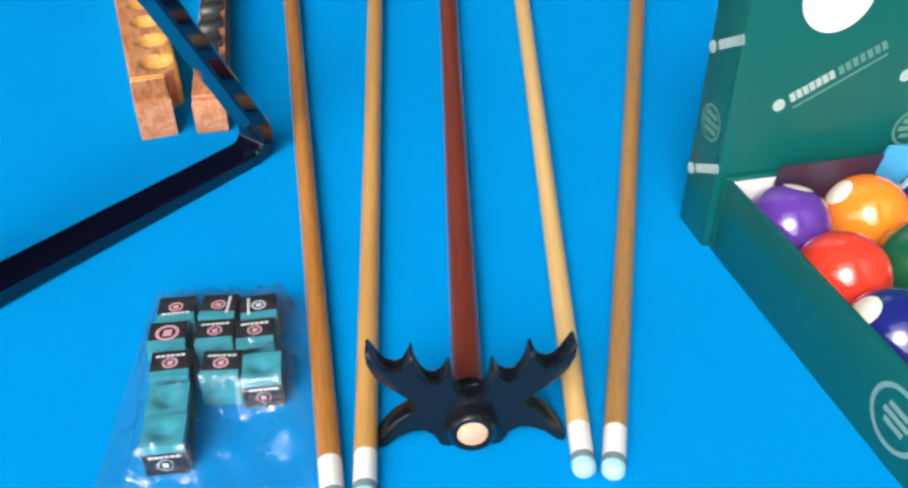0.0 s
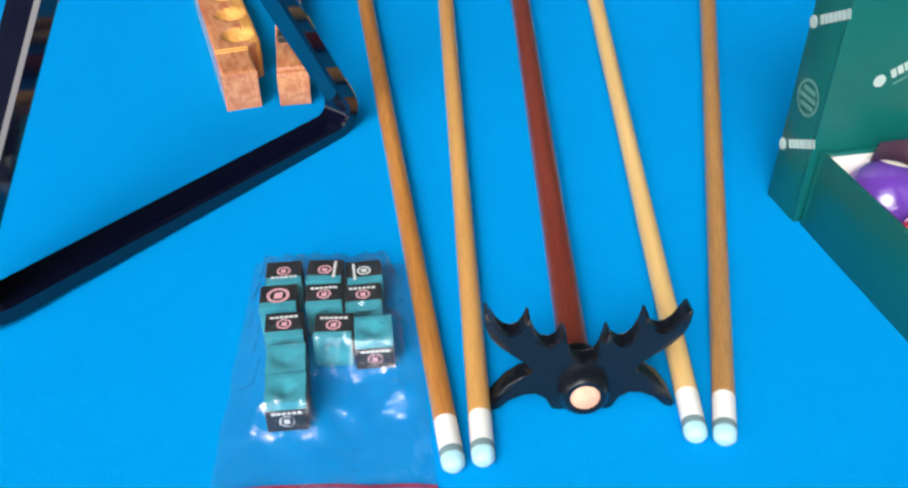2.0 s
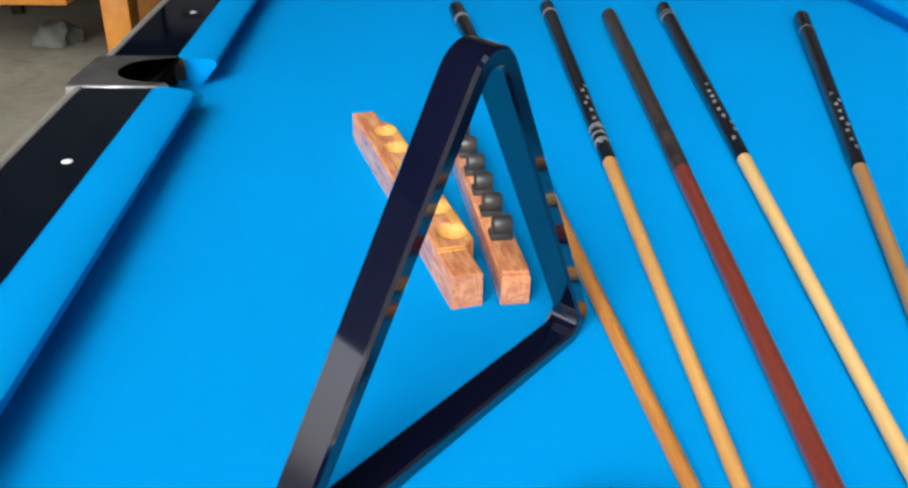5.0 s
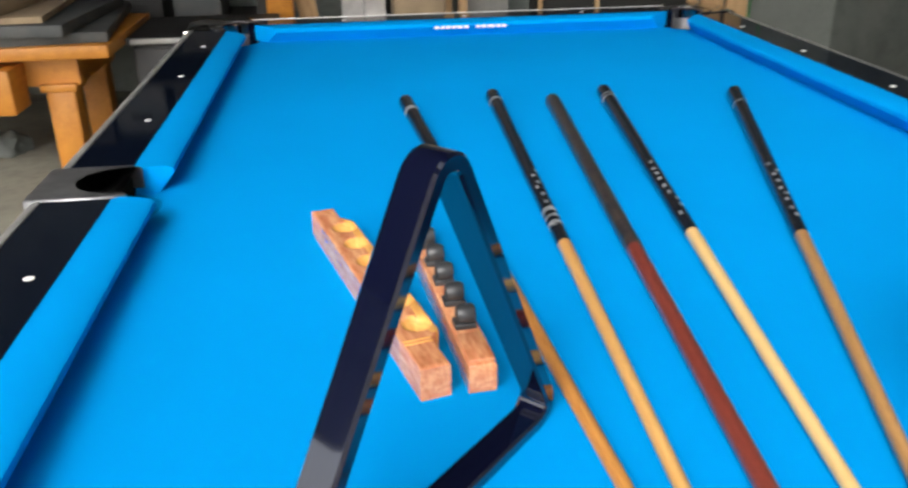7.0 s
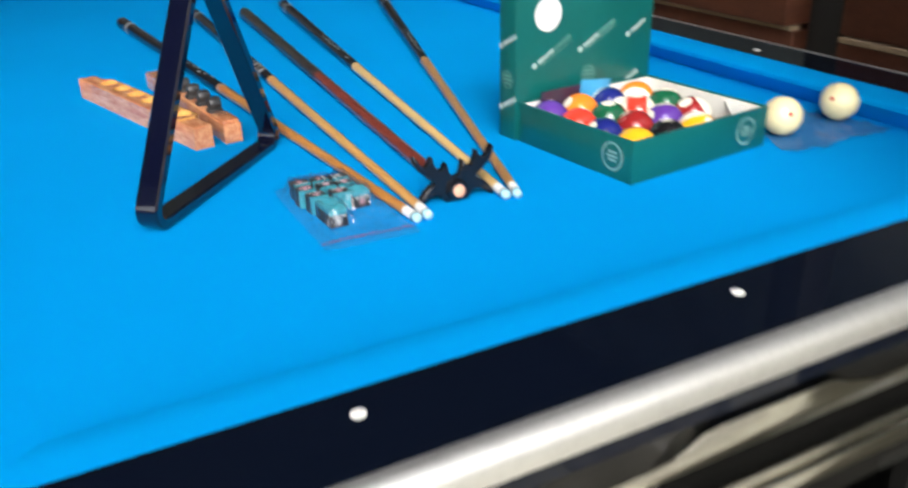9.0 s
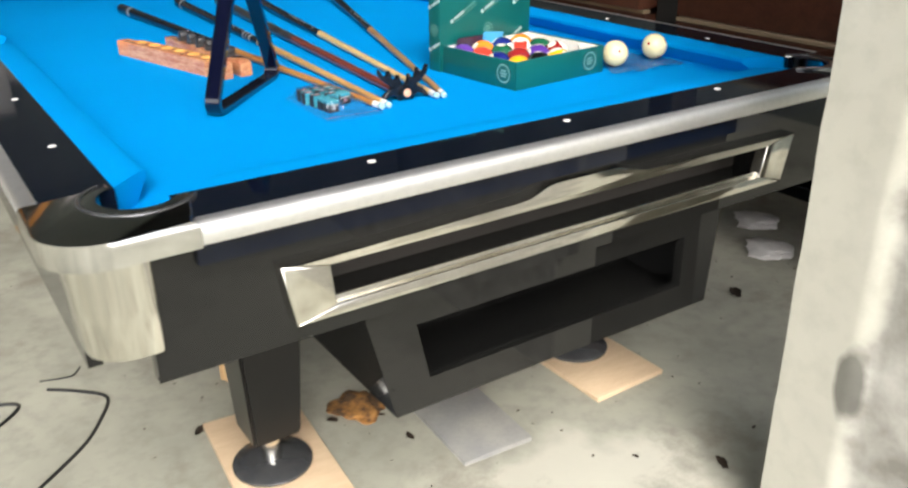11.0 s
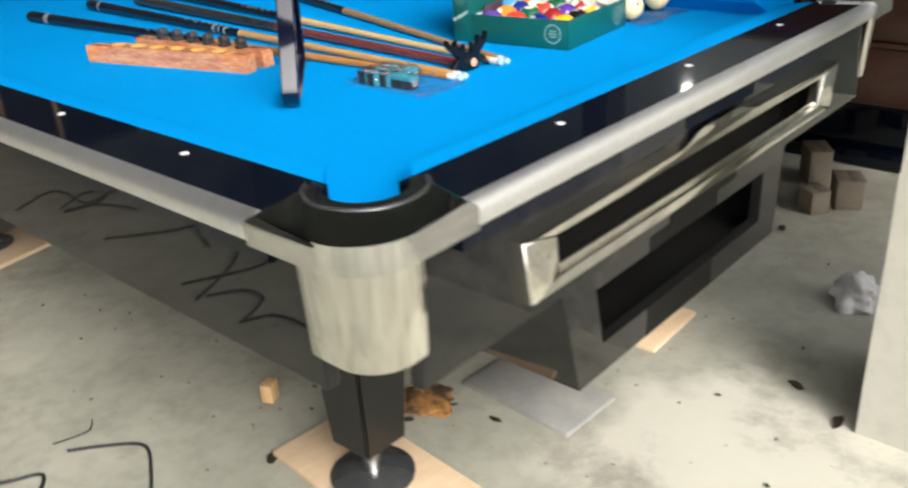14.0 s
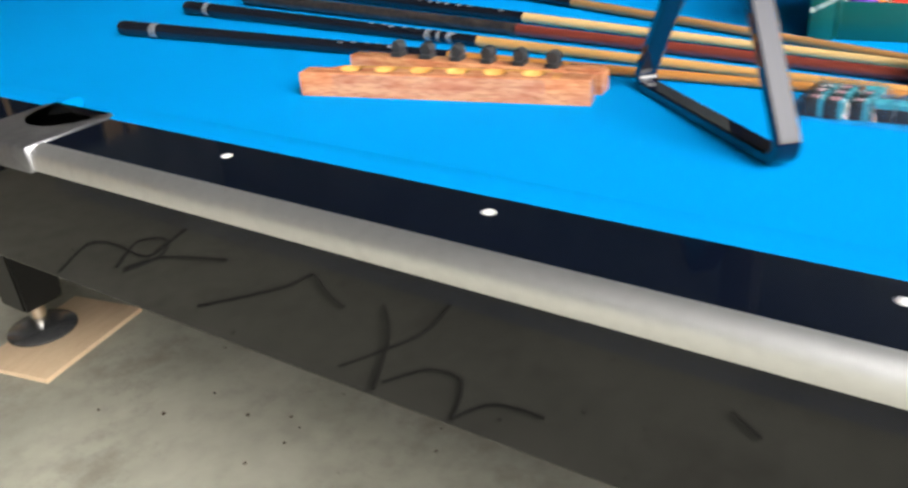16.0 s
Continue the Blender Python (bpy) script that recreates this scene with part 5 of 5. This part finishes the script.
Z = FLOOR + 0.0035
cables = [[(-0.11, 0.90), (-0.05, 0.85), (0.0, 0.785), (-0.035, 0.70), (-0.09, 0.62), (-0.2, 0.52)], [(-0.30, 0.99), (-0.244, 0.91), (-0.18, 0.868), (-0.22, 0.81), (-0.30, 0.76)],
          [(-0.12, 0.945), (-0.052, 0.927), (-0.024, 0.959)]]
cables += [[(-0.69, 2.38), (-0.84, 2.46), (-0.88, 2.39), (-0.87, 2.23), (-0.96, 2.24), (-1.06, 2.27)],
           [(-0.79, 2.25), (-0.92, 2.33), (-0.97, 2.26), (-0.89, 2.19), (-0.78, 2.21)],
           [(-0.79, 2.22), (-0.89, 2.17), (-0.96, 1.99)],
           [(-0.75, 1.87), (-0.85, 1.79), (-0.94, 1.73), (-1.01, 1.71), (-0.96, 1.62), (-0.92, 1.53)],
           [(-0.72, 1.37), (-0.78, 1.34), (-0.84, 1.31), (-0.93, 1.28), (-1.07, 1.3)]]
cables += [[(-0.69, 1.25), (-0.79, 1.3), (-0.89, 1.36), (-0.97, 1.44)],
           [(-0.72, 1.25), (-0.77, 1.22), (-0.81, 1.18), (-0.81, 1.11), (-0.75, 1.07), (-0.69, 1.05)],
           [(-0.69, 1.05), (-0.76, 1.01), (-0.78, 0.95), (-0.78, 0.89)],
           [(-0.97, 0.58), (-0.92, 0.51)]]
for i, c in enumerate(cables):
    pts = smooth_line([(x, y, Z + 0.001 * (i % 3)) for x, y in c], 7)
    put("cable", add_tube(bmesh.new(), pts, 0.0018 if i == 2 else 0.0038, 7), M["cable"], "black electric cable lying loose on the floor", "cable", group="loose cables")


def crumple(r, seed, flat=0.6, n=3):
    g = bmesh.new()
    bmesh.ops.create_icosphere(g, subdivisions=n, radius=r)
    for v in g.verts:
        d = 1 + 0.45 * noise.noise(v.co / r * 1.3 + Vector((seed, 0, 0))) + 0.25 * noise.noise(v.co / r * 3.1 + Vector((0, seed, 0)))
        v.co = v.co * d
        v.co.z = max(-r * 0.35, v.co.z) * flat
    lo = min(v.co.z for v in g.verts)
    for v in g.verts:
        v.co.z -= lo
    return g


put("rag", crumple(0.060, 3.0, 0.2, 4), M["rag"], "crumpled stained orange rag on the floor", "rag", pose(0.475, 0.42, FLOOR, 0, 0, 30), sharp=180)
put("plastic_bag", crumple(0.055, 8.0, 1.0, 4), M["sack"], "crumpled white plastic bag on the floor", "plastic bag", pose(1.44, -0.165, FLOOR, 0, 0, 10), sharp=50)
for x, y in ((2.12, 0.62), (1.96, 0.44)):
    put("plastic_scrap", crumple(0.07, x, 0.3), M["sack"], "flattened white plastic scrap on the floor", "plastic scrap", pose(x, y, FLOOR), "plastic scraps", sharp=60)
put("stone", crumple(0.09, 5.0, 0.8), M["wall"], "grey stone lump on the floor", "stone", pose(-1.30, 4.05, FLOOR), sharp=60)
random.seed(5)
leaf_spots = [(0.145, 0.537, 0.022), (1.001, -0.190, 0.020), (0.87, -0.073, 0.008), (1.772, 0.158, 0.02), (0.925, -0.305, 0.024), (0.513, 0.255, 0.014), (0.398, 0.402, 0.016), (1.639, 0.308, 0.03), (0.5, 0.36, 0.01), (0.66, -0.27, 0.008), (0.36, 0.66, 0.008), (0.41, 0.63, 0.01), (0.30, 0.60, 0.007)]
for x, y, s in leaf_spots:
    g = bmesh.new()
    pts = []
    for k in range(12):
        a = k / 12 * 2 * math.pi
        rr = s * (1 + 0.25 * random.uniform(-1, 1))
        pts.append(g.verts.new((rr * math.cos(a), 0.5 * rr * math.sin(a), 0.004 + 0.25 * s * abs(math.sin(a)) * random.random())))
    c = g.verts.new((0, 0, 0.001))
    for k in range(12):
        g.faces.new((c, pts[k], pts[(k + 1) % 12]))
    bmesh.ops.solidify(g, geom=list(g.faces), thickness=0.001)
    put("dry_leaf", g, M["leaf"], "curled dry brown leaf on the floor", "leaf", pose(x, y, FLOOR, 0, 0, random.uniform(0, 360)), "dry leaves", sharp=60)
g = bmesh.new()
for k in range(420):
    x, y = random.gauss(0.4, 0.9), random.gauss(0.3, 0.9)
    s = random.uniform(0.0012, 0.004)
    add_box(g, x, x + s * random.uniform(1, 2.5), y, y + s, FLOOR - 0.001, FLOOR + s * 0.7, m=None)
put("floor_grit", g, M["leaf"], "scattered grit and crumbs on the concrete floor", "grit", smooth=False)["kind"] = "stuff"


# ---------------------------------------------------------------- things round the workshop
def build_orange_table():
    e = thing("wooden_table", "unfinished orange pine table with a drawer beside the wall", "table")
    part("tabletop", box(-2.2, -0.62, 3.45, 4.25, 0.585, 0.635, bevel=0.006), M["orange_wood"], e)
    for x, y in ((-0.86, 3.62), (-0.86, 4.1), (-2.0, 3.62), (-2.0, 4.1)):
        leg = part("leg", box(x - 0.055, x + 0.055, y - 0.055, y + 0.055, FLOOR, 0.46, bevel=0.006), M["orange_wood"], e)
        part("collar", box(x - 0.07, x + 0.07, y - 0.07, y + 0.07, 0.44, 0.47, bevel=0.004), M["orange_wood"], leg)
    part("apron", box(-2.1, -0.78, 3.58, 3.63, 0.46, 0.585), M["orange_wood"], e)
    part("apron", box(-0.83, -0.78, 3.63, 4.15, 0.46, 0.585), M["orange_wood"], e)
    dr = part("drawer", box(-1.75, -0.98, 3.40, 3.575, 0.39, 0.56, bevel=0.006), M["orange_wood"], e, "pulled-out pine drawer")
    # no hole is cut: a dark plate gives the slot's shade
    part("drawer_recess", box(-1.70, -1.05, 3.392, 3.4, 0.45, 0.52), M["dark_void"], dr, "dark plate painted as a slot's shade on the drawer front")


build_orange_table()
for i, (x0, x1, y0, y1, z0, z1, mt, rz, lab) in enumerate((
        (-0.75, 0.75, -0.42, 0.42, 0.635, 0.675, "grey_sheet", 6, "grey sheet of board lying on the pine table"),
        (-0.7, 0.68, -0.4, 0.42, 0.675, 0.72, "grey_sheet", -3, "dark grey sheet of board on the pile"),
        (-0.7, 0.55, -0.42, 0.38, 0.72, 0.745, "card", 4, "flat cardboard sheet on the pile"),
        (-0.7, 0.45, -0.40, 0.36, 0.745, 0.80, "card", -6, "stack of flattened cardboard on the pile"))):
    put("board_sheet", box(x0, x1, y0, y1, z0, z1, bevel=0.004), M[mt], lab, "board", pose(-1.42, 3.85, 0, 0, 0, rz), "sheets on the table")


def build_black_cabinet():
    e = thing("black_cabinet", "black cabinet with a pale worn top edge", "cabinet")
    part("body", box(-0.60, -0.05, 3.75, 4.25, FLOOR, 0.58, bevel=0.006), M["black_matt"], e)
    part("top", box(-0.62, -0.03, 3.72, 4.27, 0.58, 0.61, bevel=0.004), M["black_matt"], e)
    part("edge_strip", box(-0.60, -0.05, 3.712, 3.72, 0.585, 0.606, bevel=0.002), M["slab"], e, "pale worn edge of the top")
    part("door", box(-0.59, -0.33, 3.735, 3.75, 0.10, 0.56, bevel=0.003), M["black_matt"], e)
    part("door", box(-0.32, -0.06, 3.735, 3.75, 0.10, 0.56, bevel=0.003), M["black_matt"], e)


build_black_cabinet()


def build_shelf():
    e = thing("storage_shelf", "dark shelf stacked with old crates against the wall", "shelf")
    for x in (-1.7, -0.16):
        for y in (4.55, 5.05):
            part("post", box(x, x + 0.05, y, y + 0.05, FLOOR, 2.1), M["dark_void"], e)
    for z in (0.5, 0.95, 1.4, 1.85):
        part("board", box(-1.7, -0.11, 4.5, 5.1, z, z + 0.03), M["dark_void"], e)


build_shelf()
random.seed(9)
for z in (0.53, 0.98, 1.43):
    x = -1.6
    while x < -0.35:
        w, h, d = random.uniform(0.16, 0.34), random.uniform(0.12, 0.3), random.uniform(0.3, 0.5)
        w = min(w, -0.2 - x)
        c = thing("crate", "old dark grey crate on the dark shelf", "crate", "crates on the shelf", at=pose(x, 4.52, z))
        part("body", box(0, w, 0, d, 0, h, bevel=0.004), M[random.choice(("dark_void", "dark_void", "grey_sheet", "dark_void"))], c)
        # dark plate on the uncut front stands for the shade in a hand slot
        part("hand_slot", box(w * 0.3, w * 0.7, -0.003, 0.001, h * 0.6, h * 0.75), M["dark_void"], c, "dark plate painted as a hand slot's shade")
        x += w + random.uniform(0.02, 0.06)

put("timber_post", box(-0.12, 0.02, 4.55, 4.68, FLOOR, 3.3, bevel=0.008), M["orange_wood"], "upright orange timber post by the wall", "post")
put("timber_plank", box(-0.05, 0.05, -0.015, 0.015, 0, 1.05, bevel=0.003), M["tan_wood"], "short pale plank leaning on the wall", "plank", pose(0.16, 4.86, FLOOR, 14, -9, 0), "leaning planks")
put("panel", box(0.26, 0.38, 4.95, 5.0, FLOOR, 1.9, bevel=0.004), M["sack"], "off-white panel leaning on the wall", "panel", None, "white panels")
put("panel", box(0.385, 0.50, 4.93, 4.98, FLOOR, 1.7, bevel=0.004), M["sack"], "off-white panel leaning on the wall", "panel", None, "white panels")
z = FLOOR
for k in range(7):
    h = 0.14 + 0.03 * math.sin(k * 2.1)
    put("offcut_sack", box(0.52 + 0.01 * (k % 2), 0.80 - 0.012 * (k % 3), 4.6, 4.95, z, z + h - 0.004, bevel=0.02), M["card"], "tied bundle of tan offcuts in a pile", "bundle", None, "bundles in a pile")
    z += h
for x in (0.815, 0.90):
    put("timber_plank", box(-0.025, 0.025, -0.012, 0.012, 0, 1.7, bevel=0.003), M["tan_wood"], "long pale slat leaning on the wall", "plank", pose(x, 4.75, FLOOR, -9, 2, 0), "leaning planks")
put("panel", box(0.96, 1.2, 5.0, 5.05, FLOOR, 1.6, bevel=0.004), M["slab"], "grey sheet panel leaning on the wall", "panel")
for x in (1.34, 1.66):
    put("timber_plank", box(x - 0.012, x + 0.012, 4.78, 4.80, FLOOR, 2.2, bevel=0.002), M["tan_wood"], "thin pale batten upright by the wall", "plank", None, "leaning planks")
# plain dark block filling the dark stretch behind the battens
put("dark_cupboard", box(1.36, 2.2, 4.85, 5.18, FLOOR, 2.2, bevel=0.006), M["dark_void"], "tall plain dark block against the wall", "cupboard")
random.seed(14)
for k in range(5):
    x = 2.28 + k * 0.075
    put("timber_plank", box(-0.034, 0.034, -0.015, 0.015, 0, 2.2, bevel=0.003), M["tan_wood"], "weathered pale plank standing against the wall", "plank", pose(x, 4.95 - 0.02 * (k % 2), FLOOR, -3, random.uniform(-1, 1), 0), "standing planks")
pts = smooth_line([(2.83, 5.17, 2.2), (2.80, 5.17, 1.4), (2.74, 5.16, 0.8), (2.70, 5.15, FLOOR + 0.005)], 8)
M["green_cord"] = material("green_cord", (0.05, 0.35, 0.09), 0.5)
put("cord", add_tube(bmesh.new(), pts, 0.006, 8), M["green_cord"], "green cord hanging down the concrete wall", "cord")


def build_stack(y0, y1, n, seed):
    """Dismantled brown table frames stacked beside the pool table on an added black block."""
    random.seed(seed)
    x0 = 1.88
    # block stands in for the dark open space under the frames
    e = thing("underside_block", "black lacquered block filling the dark space under stacked brown frames", "table base", "bases beside the pool table")
    part("body", box(x0 + 0.58, x0 + 0.92, y0 + 0.06, y1 - 0.06, FLOOR, 0.44, bevel=0.01), M["black_gloss"], e)
    part("plinth", box(x0 + 0.54, x0 + 0.94, y0 + 0.03, y1 - 0.03, FLOOR, FLOOR + 0.06, bevel=0.01), M["black_gloss"], e)
    z = 0.44
    for k in range(n):
        h = 0.135 + 0.02 * ((k * 7 + seed) % 3)
        s = random.uniform(-0.02, 0.02)
        f = thing("brown_panel", "reddish brown wooden table frame with a pale edge in a stack", "wooden frame", "stacked brown frames")
        part("panel", box(x0 + s, x0 + 0.95 + s, y0, y1, z, z + h - 0.016, bevel=0.006), M["dark_wood"], f)
        part("edge_strip", box(x0 - 0.004 + s, x0 + 0.03 + s, y0 + 0.005, y1 - 0.005, z + h - 0.016, z + h - 0.002, bevel=0.003), M["card"] if k % 2 else M["dark_wood"], f, "worn pale edge strip")
        z += h
    return z


zt = build_stack(1.0, 2.06, 3, 2)
build_stack(-0.25, 0.86, 4, 5)
put("cloth_bundle", box(2.05, 2.5, 1.35, 1.9, zt + 0.0, zt + 0.05, bevel=0.02), M["cloth"], "folded blue cloth on the stacked frames", "cloth")
put("timber_post", box(1.93, 2.05, 0.875, 0.985, FLOOR, 3.3, bevel=0.006), M["dark_void"], "dark upright post between the stacks", "post")


def build_lamp():
    e = thing("bulb_lamp", "bare glowing bulb hanging on a black cord", "lamp", at=pose(3.15, 1.19, 1.64))
    m = bpy.data.materials.new("bulb_glow")
    m.use_nodes = True
    p = m.node_tree.nodes["Principled BSDF"]
    p.inputs["Emission Color"].default_value = (1, 0.97, 0.92, 1)
    p.inputs["Emission Strength"].default_value = 14
    part("bulb", lathe([(0, -0.020), (0.014, -0.016), (0.025, -0.004), (0.027, 0.010), (0.022, 0.030), (0.015, 0.045), (0, 0.045)], 24), m, e, "white glowing bulb")
    part("socket", lathe([(0.016, 0.045), (0.018, 0.05), (0.018, 0.09), (0.006, 0.1), (0, 0.1)], 20), M["black_matt"], e)
    part("cord", add_tube(bmesh.new(), [(0, 0, 0.1), (0.004, 0, 0.8), (0, 0, CEIL - 1.64)], 0.003, 6), M["cable"], e)


build_lamp()
